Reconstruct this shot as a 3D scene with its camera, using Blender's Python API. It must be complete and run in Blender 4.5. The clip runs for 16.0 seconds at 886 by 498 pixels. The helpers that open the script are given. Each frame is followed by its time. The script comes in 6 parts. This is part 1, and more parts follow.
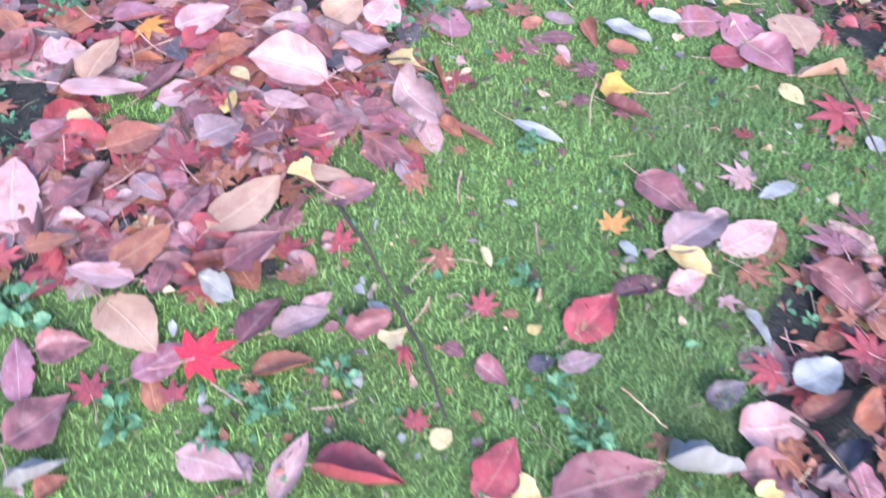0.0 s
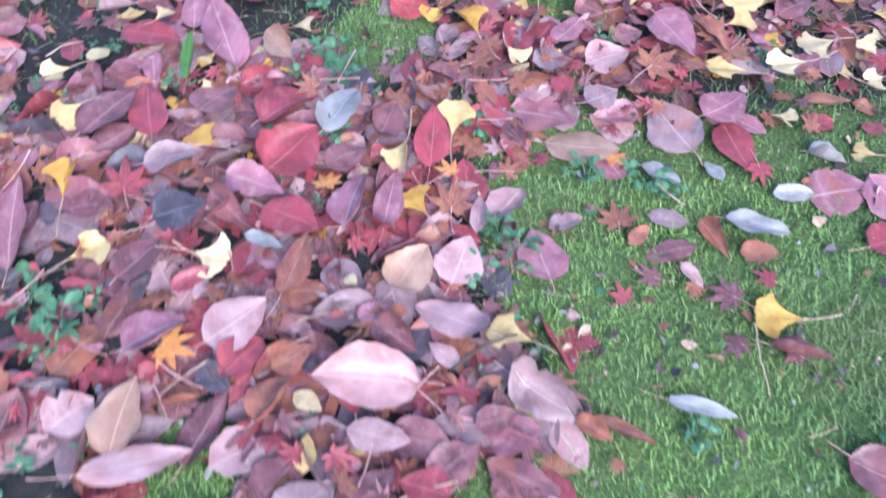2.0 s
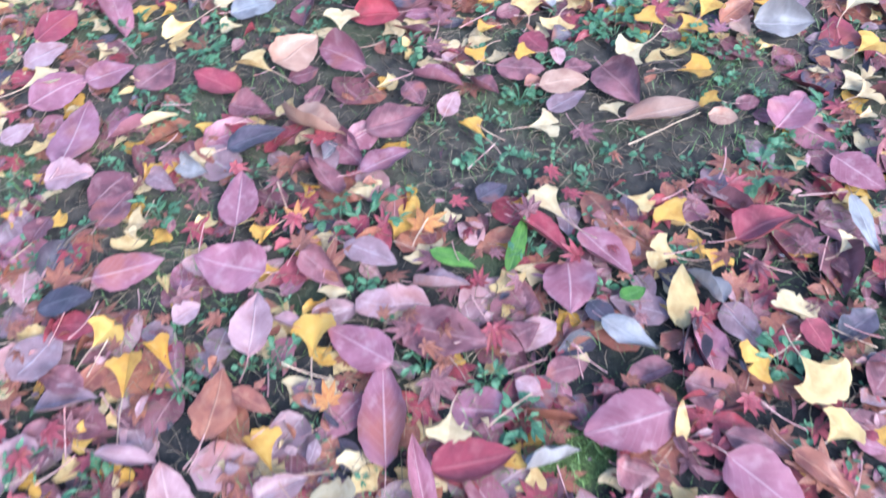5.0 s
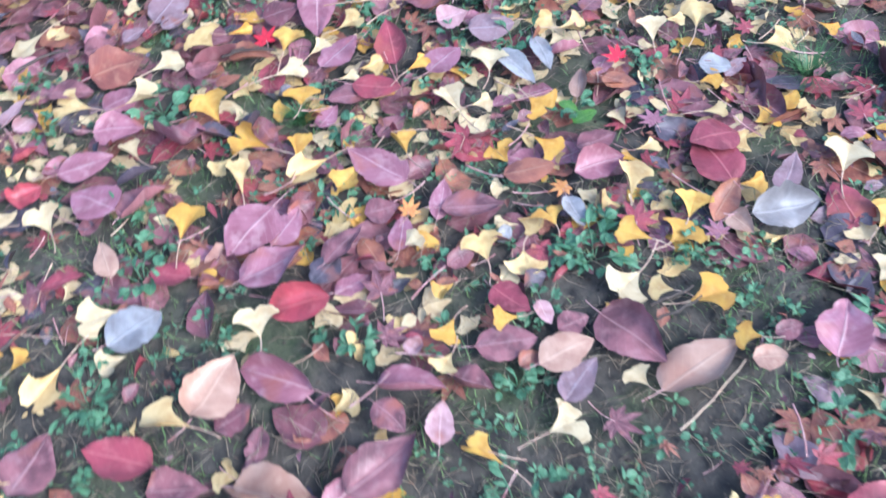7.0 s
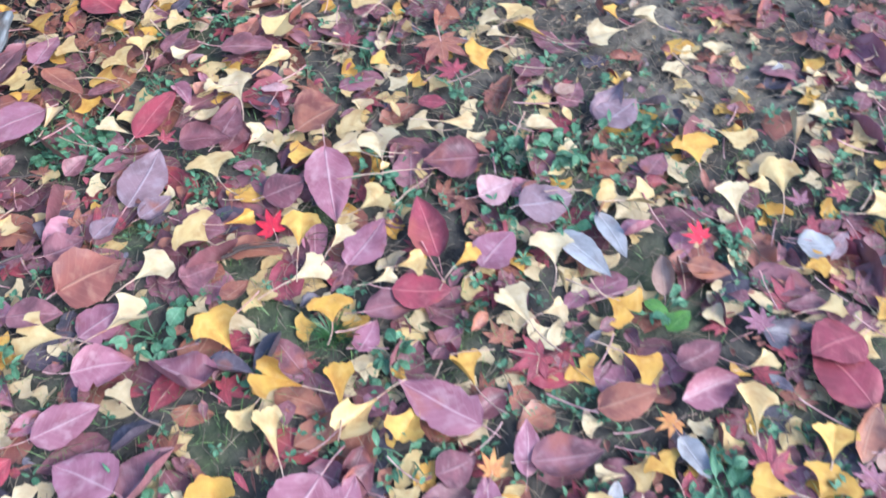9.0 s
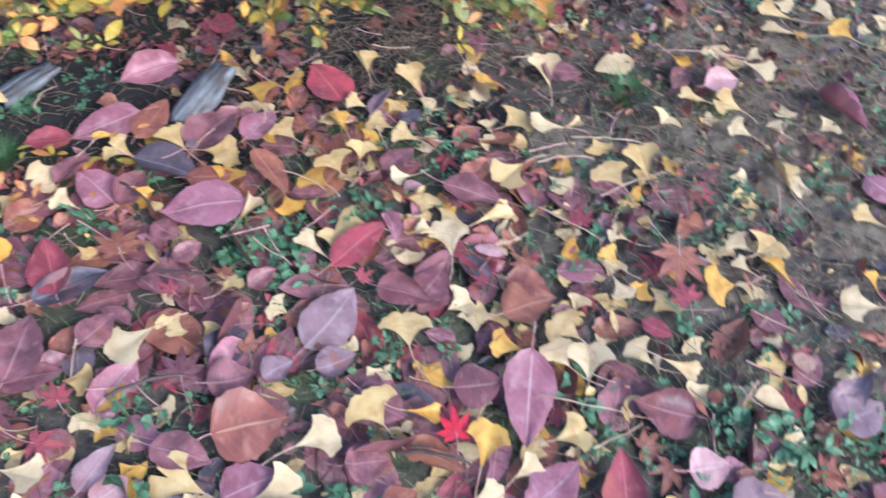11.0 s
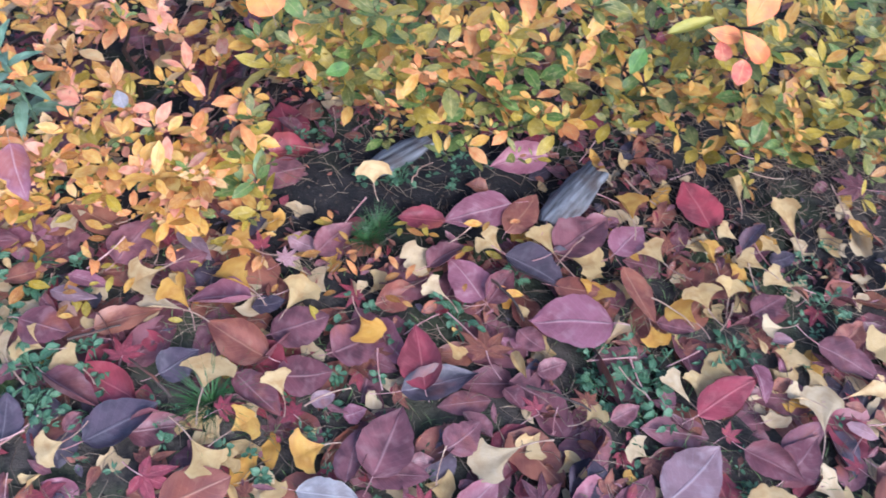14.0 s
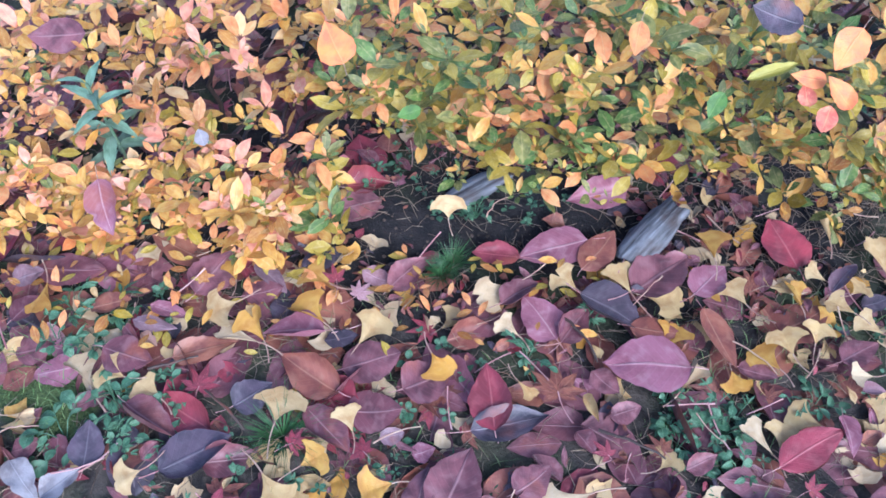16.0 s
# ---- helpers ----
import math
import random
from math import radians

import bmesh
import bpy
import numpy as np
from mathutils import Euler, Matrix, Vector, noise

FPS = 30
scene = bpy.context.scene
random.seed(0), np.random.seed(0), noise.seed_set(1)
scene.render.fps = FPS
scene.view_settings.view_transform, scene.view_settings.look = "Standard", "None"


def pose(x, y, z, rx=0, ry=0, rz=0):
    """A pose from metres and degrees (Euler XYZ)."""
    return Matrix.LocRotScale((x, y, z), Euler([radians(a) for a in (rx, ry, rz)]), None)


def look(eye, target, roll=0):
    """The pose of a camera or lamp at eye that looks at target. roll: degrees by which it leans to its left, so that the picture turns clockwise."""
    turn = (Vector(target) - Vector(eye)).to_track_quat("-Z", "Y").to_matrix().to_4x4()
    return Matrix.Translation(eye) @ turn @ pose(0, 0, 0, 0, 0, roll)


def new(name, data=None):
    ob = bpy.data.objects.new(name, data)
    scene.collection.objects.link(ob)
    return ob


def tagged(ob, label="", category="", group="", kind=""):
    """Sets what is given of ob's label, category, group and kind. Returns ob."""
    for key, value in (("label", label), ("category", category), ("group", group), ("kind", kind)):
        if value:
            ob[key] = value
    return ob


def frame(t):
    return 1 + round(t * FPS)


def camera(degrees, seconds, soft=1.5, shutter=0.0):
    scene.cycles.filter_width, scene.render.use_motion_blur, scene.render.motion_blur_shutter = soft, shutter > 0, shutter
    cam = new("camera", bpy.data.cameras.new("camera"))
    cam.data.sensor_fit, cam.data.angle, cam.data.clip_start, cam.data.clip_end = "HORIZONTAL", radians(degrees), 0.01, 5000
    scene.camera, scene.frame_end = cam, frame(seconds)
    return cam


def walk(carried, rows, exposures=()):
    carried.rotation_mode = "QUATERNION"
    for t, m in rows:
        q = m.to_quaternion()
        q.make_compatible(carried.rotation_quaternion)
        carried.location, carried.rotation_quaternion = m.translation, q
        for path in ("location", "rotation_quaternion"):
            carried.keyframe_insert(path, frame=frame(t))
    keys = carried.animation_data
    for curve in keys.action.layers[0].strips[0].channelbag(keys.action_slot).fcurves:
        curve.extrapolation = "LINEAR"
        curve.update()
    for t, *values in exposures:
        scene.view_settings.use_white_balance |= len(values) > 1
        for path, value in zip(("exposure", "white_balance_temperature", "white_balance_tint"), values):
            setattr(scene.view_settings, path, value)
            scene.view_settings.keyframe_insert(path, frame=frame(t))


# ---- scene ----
cam = camera(53.48, 16.0, soft=1.65, shutter=0.55)
PATH = [
    (0, (0.3282, 0.7274, 0.8607), (0.1539, 1.3840, 0.0000), 5.564),
    (0.5, (0.2453, 0.8255, 0.8547), (0.0680, 1.4704, 0.0000), 3.587),
    (1, (0.1634, 0.9227, 0.8530), (-0.0065, 1.5625, 0.0000), 1.174),
    (1.5, (0.0809, 1.0282, 0.8591), (-0.0660, 1.6745, 0.0000), -0.084),
    (2, (0.0102, 1.1455, 0.8708), (-0.1054, 1.8037, 0.0000), -0.841),
    (2.5, (-0.0233, 1.2840, 0.8847), (-0.1288, 1.9384, 0.0000), -3.329),
    (3, (-0.0493, 1.4129, 0.8942), (-0.1470, 2.0738, -0.0000), -5.860),
    (3.5, (-0.0836, 1.5418, 0.9052), (-0.1568, 2.2129, 0.0000), -7.091),
    (4, (-0.1129, 1.6659, 0.9186), (-0.1582, 2.3545, 0.0000), -7.786),
    (4.5, (-0.1390, 1.7986, 0.9241), (-0.1437, 2.4986, -0.0000), -7.607),
    (5, (-0.1438, 1.9414, 0.9344), (-0.1097, 2.6344, 0.0000), -7.966),
    (5.2, (-0.1456, 1.9932, 0.9386), (-0.0976, 2.6782, 0.0000), -8.004),
    (7.3, (-0.1700, 2.5280, 0.9444), (0.0767, 3.1687, 0.0000), -10.080),
    (7.5, (-0.1618, 2.5726, 0.9434), (0.0924, 3.2087, 0.0000), -10.830),
    (8, (-0.1427, 2.6780, 0.9430), (0.1274, 3.3002, 0.0000), -11.553),
    (8.2, (-0.1436, 2.7124, 0.9435), (0.1375, 3.3295, -0.0000), -11.000),
    (10.3, (-0.1960, 3.1493, 0.9645), (0.1517, 3.7273, 0.0000), 7.172),
    (10.5, (-0.2007, 3.1779, 0.9721), (0.1291, 3.7728, 0.0000), 7.847),
    (11, (-0.2307, 3.2435, 0.9880), (0.0621, 3.8780, 0.0000), 9.759),
    (11.5, (-0.2847, 3.3050, 1.0022), (-0.0205, 3.9628, 0.0000), 11.834),
    (12, (-0.3434, 3.3484, 1.0090), (-0.1110, 4.0221, 0.0000), 12.644),
    (12.5, (-0.4158, 3.3924, 1.0121), (-0.1991, 4.0603, 0.0000), 13.586),
    (13, (-0.4745, 3.4226, 1.0124), (-0.2795, 4.0857, 0.0000), 13.224),
    (13.5, (-0.5075, 3.4405, 1.0125), (-0.3468, 4.1090, 0.0000), 11.528),
    (14, (-0.5183, 3.4524, 1.0153), (-0.4017, 4.1297, 0.0000), 9.000),
    (14.5, (-0.5158, 3.4622, 1.0196), (-0.4444, 4.1476, 0.0000), 6.313),
    (15, (-0.5076, 3.4714, 1.0242), (-0.4753, 4.1626, 0.0000), 3.867),
    (15.5, (-0.4963, 3.4796, 1.0265), (-0.4935, 4.1751, 0.0000), 2.004),
    (16, (-0.5002, 3.4842, 1.0281), (-0.5054, 4.1861, 0.0000), 1.533),
]
walk(cam, [(t, look(eye, target, roll)) for t, eye, target, roll in PATH], [(0, 1.55, 5150, 4), (2.5, 1.25, 4900, 5), (5, 1.37, 4900, 4), (8.2, 1.29, 4950, 1), (10.5, 1.14, 5150, 4), (13.5, 0.72, 5100, 12), (16, 0.84, 4750, 11)])

# ---- light: a bright overcast day ----
world = bpy.data.worlds.new("overcast_sky")
scene.world = world
world.use_nodes = True
wn = world.node_tree
sky = wn.nodes.new("ShaderNodeTexSky")
sky.sky_type = "NISHITA"
sky.sun_disc = False
sky.sun_elevation = radians(38)
sky.sun_rotation = radians(150)
sky.dust_density = 4.0
wn.links.new(sky.outputs[0], wn.nodes["Background"].inputs[0])
wn.nodes["Background"].inputs[1].default_value = 0.15
sun = new("sun", bpy.data.lights.new("sun", "SUN"))
sun.data.energy = 1.2
sun.data.angle = radians(25)
sun.data.color = (1.0, 0.98, 0.95)
sun.matrix_world = look((1.5, -2.6, 2.4), (0, 0, 0))

# ---- material helpers ----
def shader(name):
    m = bpy.data.materials.new(name)
    m.use_nodes = True
    return m, m.node_tree, m.node_tree.nodes["Principled BSDF"]


def node(nt, kind, **values):
    n = nt.nodes.new("ShaderNode" + kind)
    for key, value in values.items():
        if key == "operation":
            n.operation = value
        elif key == "data_type":
            n.data_type = value
        elif key == "attribute_name":
            n.attribute_name = value
    return n


def calc(nt, op, a, b=None):
    n = node(nt, "Math", operation=op)
    for i, v in enumerate((a, b)):
        if v is None:
            continue
        if isinstance(v, (int, float)):
            n.inputs[i].default_value = v
        else:
            nt.links.new(v, n.inputs[i])
    return n.outputs[0]


def blend(nt, fac, a, b):
    n = node(nt, "Mix", data_type="RGBA")
    for sock, v in ((n.inputs[0], fac), (n.inputs[6], a), (n.inputs[7], b)):
        if isinstance(v, (int, float)):
            sock.default_value = v
        elif isinstance(v, tuple):
            sock.default_value = (*v, 1)
        else:
            nt.links.new(v, sock)
    return n.outputs[2]


def ramp(nt, fac, lo, hi):
    n = node(nt, "MapRange")
    nt.links.new(fac, n.inputs[0])
    n.inputs[1].default_value, n.inputs[2].default_value = lo, hi
    return n.outputs[0]


def grain(nt, vector, scale, detail=4.0):
    n = node(nt, "TexNoise")
    if vector is not None:
        nt.links.new(vector, n.inputs["Vector"])
    n.inputs["Scale"].default_value = scale
    n.inputs["Detail"].default_value = detail
    return n.outputs[0]


def leaf_look(name, one, two, spot, vein, gloss=0.41, fan=False, veining=0.5, flush=(0.36, 0.11, 0.06)):
    """A leaf's surface: two tones from leaf to leaf, blotches, a pale midrib with side veins (or fine rays on a fan)."""
    m, nt, bsdf = shader(name)
    uv = node(nt, "TexCoord").outputs["UV"]
    sep = node(nt, "SeparateXYZ")
    nt.links.new(uv, sep.inputs[0])
    u, v = sep.outputs[0], sep.outputs[1]
    chance = calc(nt, "FRACT", calc(nt, "ADD", node(nt, "ObjectInfo").outputs["Random"], node(nt, "NewGeometry").outputs["Random Per Island"]))
    place = node(nt, "CombineXYZ")
    nt.links.new(calc(nt, "MULTIPLY", u, 0.6), place.inputs[0])
    nt.links.new(v, place.inputs[1])
    nt.links.new(calc(nt, "MULTIPLY", chance, 37.0), place.inputs[2])
    big, fine = grain(nt, place.outputs[0], 3.0), grain(nt, place.outputs[0], 26.0, 6.0)
    tone = blend(nt, chance, one, two)
    tone = blend(nt, calc(nt, "MULTIPLY", ramp(nt, big, 0.40, 0.64), 0.9), tone, spot)
    tone = blend(nt, calc(nt, "MULTIPLY", ramp(nt, grain(nt, place.outputs[0], 6.5, 3.0), 0.52, 0.68), 0.30), tone, vein)
    if not fan:
        warm = calc(nt, "MULTIPLY", ramp(nt, grain(nt, place.outputs[0], 1.7, 2.0), 0.55, 0.70), ramp(nt, calc(nt, "FRACT", calc(nt, "MULTIPLY", chance, 7.3)), 0.45, 0.75))
        tone = blend(nt, calc(nt, "MULTIPLY", warm, 0.6), tone, flush)
    off = calc(nt, "ABSOLUTE", calc(nt, "SUBTRACT", u, 0.5))
    if fan:
        rays = calc(nt, "ADD", calc(nt, "MULTIPLY", calc(nt, "SINE", calc(nt, "MULTIPLY", u, 190.0)), 0.5), 0.5)
        mask = calc(nt, "MULTIPLY", rays, 0.14)
    else:
        rib = ramp(nt, off, 0.035, 0.008)
        side = calc(nt, "SINE", calc(nt, "MULTIPLY", calc(nt, "SUBTRACT", v, calc(nt, "MULTIPLY", off, 0.55)), 56.0))
        mask = calc(nt, "MAXIMUM", rib, calc(nt, "MULTIPLY", ramp(nt, side, 0.75, 1.0), 0.16))
    tone = blend(nt, calc(nt, "MULTIPLY", mask, veining), tone, vein)
    tone = blend(nt, calc(nt, "MULTIPLY", ramp(nt, fine, 0.35, 0.75), 0.4), tone, blend(nt, 0.5, tone, spot))
    nt.links.new(tone, bsdf.inputs["Base Color"])
    nt.links.new(calc(nt, "ADD", calc(nt, "MULTIPLY", fine, 0.3), gloss - 0.12), bsdf.inputs["Roughness"])
    bump = node(nt, "Bump")
    bump.inputs["Strength"].default_value = 0.35
    bump.inputs["Distance"].default_value = 0.002
    nt.links.new(calc(nt, "ADD", calc(nt, "MULTIPLY", fine, 0.7), mask), bump.inputs["Height"])
    nt.links.new(bump.outputs[0], bsdf.inputs["Normal"])
    return m


LEAF = {
    "m": leaf_look("maroon_leaf", (0.18, 0.060, 0.072), (0.30, 0.120, 0.132), (0.10, 0.038, 0.046), (0.44, 0.26, 0.26)),
    "p": leaf_look("mauve_leaf", (0.37, 0.152, 0.20), (0.31, 0.125, 0.155), (0.22, 0.075, 0.10), (0.62, 0.42, 0.42)),
    "k": leaf_look("pink_leaf", (0.50, 0.30, 0.305), (0.44, 0.245, 0.26), (0.33, 0.16, 0.165), (0.68, 0.49, 0.46)),
    "c": leaf_look("crimson_leaf", (0.37, 0.055, 0.075), (0.26, 0.05, 0.07), (0.17, 0.035, 0.045), (0.52, 0.18, 0.18)),
    "r": leaf_look("scarlet_leaf", (0.75, 0.02, 0.05), (0.62, 0.02, 0.05), (0.45, 0.02, 0.05), (0.8, 0.12, 0.12)),
    "b": leaf_look("russet_leaf", (0.36, 0.14, 0.08), (0.27, 0.09, 0.065), (0.17, 0.055, 0.045), (0.50, 0.28, 0.18)),
    "n": leaf_look("grey_mauve_leaf", (0.28, 0.165, 0.185), (0.32, 0.195, 0.205), (0.18, 0.105, 0.115), (0.50, 0.40, 0.42)),
    "t": leaf_look("tan_leaf", (0.45, 0.275, 0.20), (0.40, 0.235, 0.175), (0.31, 0.16, 0.115), (0.58, 0.40, 0.30), flush=(0.44, 0.20, 0.13)),
    "g": leaf_look("pale_grey_leaf", (0.36, 0.335, 0.34), (0.29, 0.26, 0.27), (0.20, 0.17, 0.17), (0.50, 0.46, 0.46), flush=(0.36, 0.30, 0.29)),
    "d": leaf_look("slate_leaf", (0.075, 0.055, 0.075), (0.13, 0.09, 0.115), (0.04, 0.035, 0.045), (0.24, 0.2, 0.22), 0.38),
    "w": leaf_look("cream_fan_leaf", (0.62, 0.48, 0.29), (0.60, 0.44, 0.24), (0.46, 0.31, 0.16), (0.68, 0.57, 0.40), 0.5, True),
    "y": leaf_look("straw_fan_leaf", (0.60, 0.41, 0.16), (0.62, 0.45, 0.22), (0.44, 0.26, 0.095), (0.68, 0.54, 0.30), 0.5, True),
    "Y": leaf_look("golden_fan_leaf", (0.60, 0.32, 0.045), (0.60, 0.37, 0.08), (0.44, 0.20, 0.03), (0.66, 0.45, 0.16), 0.5, True),
    "o": leaf_look("orange_leaf", (0.60, 0.24, 0.06), (0.64, 0.33, 0.10), (0.45, 0.14, 0.05), (0.72, 0.4, 0.15)),
    "e": leaf_look("green_leaf", (0.10, 0.21, 0.03), (0.14, 0.26, 0.04), (0.06, 0.13, 0.025), (0.26, 0.38, 0.12), flush=(0.14, 0.22, 0.04)),
}
STALK = leaf_look("pale_stalk", (0.50, 0.34, 0.26), (0.62, 0.46, 0.32), (0.36, 0.18, 0.14), (0.6, 0.45, 0.3))
RED_STALK = leaf_look("pink_stalk", (0.58, 0.34, 0.33), (0.66, 0.44, 0.40), (0.36, 0.12, 0.13), (0.6, 0.35, 0.3))
STRAW = leaf_look("dry_straw", (0.15, 0.10, 0.065), (0.46, 0.36, 0.24), (0.11, 0.07, 0.05), (0.4, 0.3, 0.2))
TWIG = leaf_look("twig_bark", (0.055, 0.036, 0.03), (0.10, 0.065, 0.05), (0.05, 0.035, 0.03), (0.16, 0.12, 0.10), 0.6)
WEED = leaf_look("weed_leaf", (0.065, 0.155, 0.075), (0.14, 0.25, 0.13), (0.055, 0.12, 0.055), (0.24, 0.36, 0.22), 0.4, flush=(0.13, 0.24, 0.11))


def blade_look(name, low, high, worn):
    m, nt, bsdf = shader(name)
    tint = blend(nt, node(nt, "NewGeometry").outputs["Random Per Island"], low, high)
    patch = grain(nt, node(nt, "TexCoord").outputs["Object"], 5.0)
    nt.links.new(blend(nt, ramp(nt, patch, 0.42, 0.72), tint, worn), bsdf.inputs["Base Color"])
    bsdf.inputs["Roughness"].default_value = 0.5
    return m


MOSS = blade_look("yellow_green_moss", (0.12, 0.225, 0.04), (0.34, 0.475, 0.125), (0.19, 0.255, 0.08))
GRASS = blade_look("green_grass", (0.075, 0.15, 0.03), (0.24, 0.35, 0.11), (0.15, 0.175, 0.07))


def soil_look():
    m, nt, bsdf = shader("mossy_soil")
    at = node(nt, "TexCoord").outputs["Object"]
    coarse, mid, fine = grain(nt, at, 6.0), grain(nt, at, 45.0, 8.0), grain(nt, at, 260.0, 4.0)
    earth = blend(nt, ramp(nt, mid, 0.35, 0.7), (0.006, 0.006, 0.008), (0.034, 0.027, 0.025))
    earth = blend(nt, calc(nt, "MULTIPLY", ramp(nt, fine, 0.55, 0.75), 0.35), earth, (0.11, 0.095, 0.085))
    moss = blend(nt, ramp(nt, fine, 0.3, 0.7), (0.042, 0.066, 0.017), (0.11, 0.145, 0.042))
    dry = node(nt, "Attribute", attribute_name="dry").outputs["Fac"]
    # Pale dry tone also paints in the stronger light away from the shrub.
    earth = blend(nt, calc(nt, "MULTIPLY", dry, ramp(nt, mid, 0.25, 0.6)), earth, (0.23, 0.185, 0.14))
    cover = node(nt, "Attribute", attribute_name="moss").outputs["Fac"]
    mix = ramp(nt, calc(nt, "ADD", cover, calc(nt, "SUBTRACT", coarse, 0.5)), 0.25, 0.6)
    nt.links.new(blend(nt, mix, earth, moss), bsdf.inputs["Base Color"])
    bsdf.inputs["Roughness"].default_value = 0.85
    bump = node(nt, "Bump")
    bump.inputs["Strength"].default_value = 0.8
    bump.inputs["Distance"].default_value = 0.006
    nt.links.new(calc(nt, "ADD", mid, calc(nt, "MULTIPLY", fine, 0.5)), bump.inputs["Height"])
    nt.links.new(bump.outputs[0], bsdf.inputs["Normal"])
    return m


# ---- mesh helpers ----
def mesh_of(name, verts, faces, mats, uvs=None, slots=None, smooth=True):
    me = bpy.data.meshes.new(name)
    me.from_pydata(verts, [], faces)
    for m in mats:
        me.materials.append(m)
    if uvs is not None:
        layer = me.uv_layers.new(name="uv")
        index = np.zeros(len(me.loops), dtype=np.int32)
        me.loops.foreach_get("vertex_index", index)
        layer.data.foreach_set("uv", np.asarray(uvs, dtype=np.float32)[index].ravel())
    if slots is not None:
        me.polygons.foreach_set("material_index", np.asarray(slots, dtype=np.int32))
    me.polygons.foreach_set("use_smooth", [smooth] * len(me.polygons))
    me.update()
    return me


def sheet(rows, cols, shape):
    """A grid of rows x cols quads; shape(u, v) gives the place, u across and v along from 0 to 1."""
    verts, uvs, faces = [], [], []
    for i in range(rows + 1):
        for j in range(cols + 1):
            u, v = j / cols, i / rows
            verts.append(shape(u, v))
            uvs.append((u, v))
    w = cols + 1
    for i in range(rows):
        for j in range(cols):
            a = i * w + j
            faces.append((a, a + 1, a + w + 1, a + w))
    return verts, uvs, faces


def oval_blade(rng, rows=14, cols=8, wild=1.0):
    """An ovate leaf one long and one wide, from stalk (-y) to pointed tip (+y): nearly flat, creased along its midrib, bent, wavy, torn or rolled at an edge."""
    crease, bend, twist = rng.uniform(-0.10, 0.24) * wild, rng.uniform(-0.34, 0.14) * wild, rng.uniform(-0.3, 0.3) * wild
    wave, phase, ripples = rng.uniform(0.008, 0.045) * wild, rng.uniform(0, 6), rng.uniform(8, 15)
    low, high, skew, sickle = rng.uniform(0.52, 0.72), rng.uniform(0.82, 1.12), rng.uniform(-0.05, 0.05), rng.uniform(-0.16, 0.16)
    peak = (low / (low + high)) ** low * (high / (low + high)) ** high
    rolled = rng.choice((0, 0, 0, 0, 0.5, 0.9)) * wild
    side = rng.choice((-1, 1))
    seed, rough = rng.uniform(0, 90), rng.uniform(0.015, 0.05) * wild
    nicks = [(rng.uniform(0.15, 0.95), rng.choice((-1, 1)), rng.uniform(0.08, 0.34), rng.uniform(0.015, 0.06)) for _ in range(rng.choice((0, 0, 0, 1, 2)))]
    slant, start, fold = rng.uniform(0, 6.283), rng.uniform(0.55, 0.9), rng.choice((0, 0, 0, 0.3, -0.3, 0.8)) * wild

    def shape(u, v):
        s = 2 * u - 1
        half = 0.5 * v ** low * max(1 - v, 0) ** high / peak
        half *= 1 + 0.12 * noise.noise((v * 4.0, 3.0 * (s > 0), seed)) * abs(s)
        for at, edge, deep, broad in nicks:
            if s * edge > 0:
                half *= 1 - deep * math.exp(-((v - at) / broad) ** 2)
        half *= 1 + 0.035 * math.sin(v * 34 + phase) * abs(s) ** 4 + 0.02 * math.sin(v * 71 + 2 * phase) * abs(s) ** 4
        x = s * half + skew * math.sin(math.pi * v) + sickle * max(v - 0.6, 0) ** 1.6
        z = crease * abs(s) * half + bend * (v - 0.45) ** 2 + twist * s * half * (v - 0.5)
        z += wave * math.sin(v * ripples + phase + 1.2 * s) * abs(s) ** 1.5
        z += rough * noise.noise((s * 1.6, v * 3.2, seed)) + 0.35 * rough * noise.noise((s * 5.0, v * 9.0, seed))
        over = max(math.cos(slant) * s * half * 2 + math.sin(slant) * (2 * v - 1) - start, 0)
        z += fold * over
        curl = rolled * max(s * side, 0) ** 2.5 * half
        z += 1.2 * curl
        x -= side * curl * 0.5
        z -= 0.010 * math.exp(-(s / 0.14) ** 2) * (half > 0.05)
        return (x, v - 0.5, z)

    return sheet(rows, cols, shape)


def fan_blade(rng, rows=6, cols=18, whole=False):
    """A ginkgo fan one long: a wedge with hollow sides from the stalk (-y) that opens to a rounded, wavy, often cleft edge; some are folded over."""
    spread, notch = rng.uniform(0.62, 1.12), rng.choice((0.0, 0.03, 0.06, 0.10, 0.16, 0.32))
    wave, lift, phase = rng.uniform(0.01, 0.07), rng.uniform(-0.10, 0.16), rng.uniform(0, 6)
    if whole:
        spread, notch, wave = 1.2, 0.0, 0.02
    fold, tuck = (0.0, 0) if whole else (rng.choice((0.0, 0.0, 0.15, 0.3)), rng.choice((0, 0, 0, 0.5, 0.9)))
    side = rng.choice((-1, 1))

    def shape(u, v):
        s = 2 * u - 1
        a = s * spread * (0.55 + 0.45 * v ** 0.7)
        r = v * (0.93 + 0.025 * math.sin(u * 15 + phase) + 0.016 * math.sin(u * 37 + phase) + 0.012 * math.sin(u * 83 + 2 * phase))
        r *= 1 + 0.05 * s * s - 0.13 * abs(s) ** 9 * v
        r *= 1 - notch * math.exp(-(s / 0.07) ** 2) * v * v
        x, y = r * math.sin(a), r * math.cos(a) + 0.09 * math.sin(math.pi * v) * abs(s) ** 3
        z = wave * math.sin(s * 4.2 + phase) * r + lift * r * r + fold * abs(s) * r
        turned = tuck * max(side * s - 0.1, 0) ** 1.5 * r
        return ((x - side * turned * 0.75) * 0.95, y - 0.5, z + turned * 0.65)

    return sheet(rows, cols, shape)


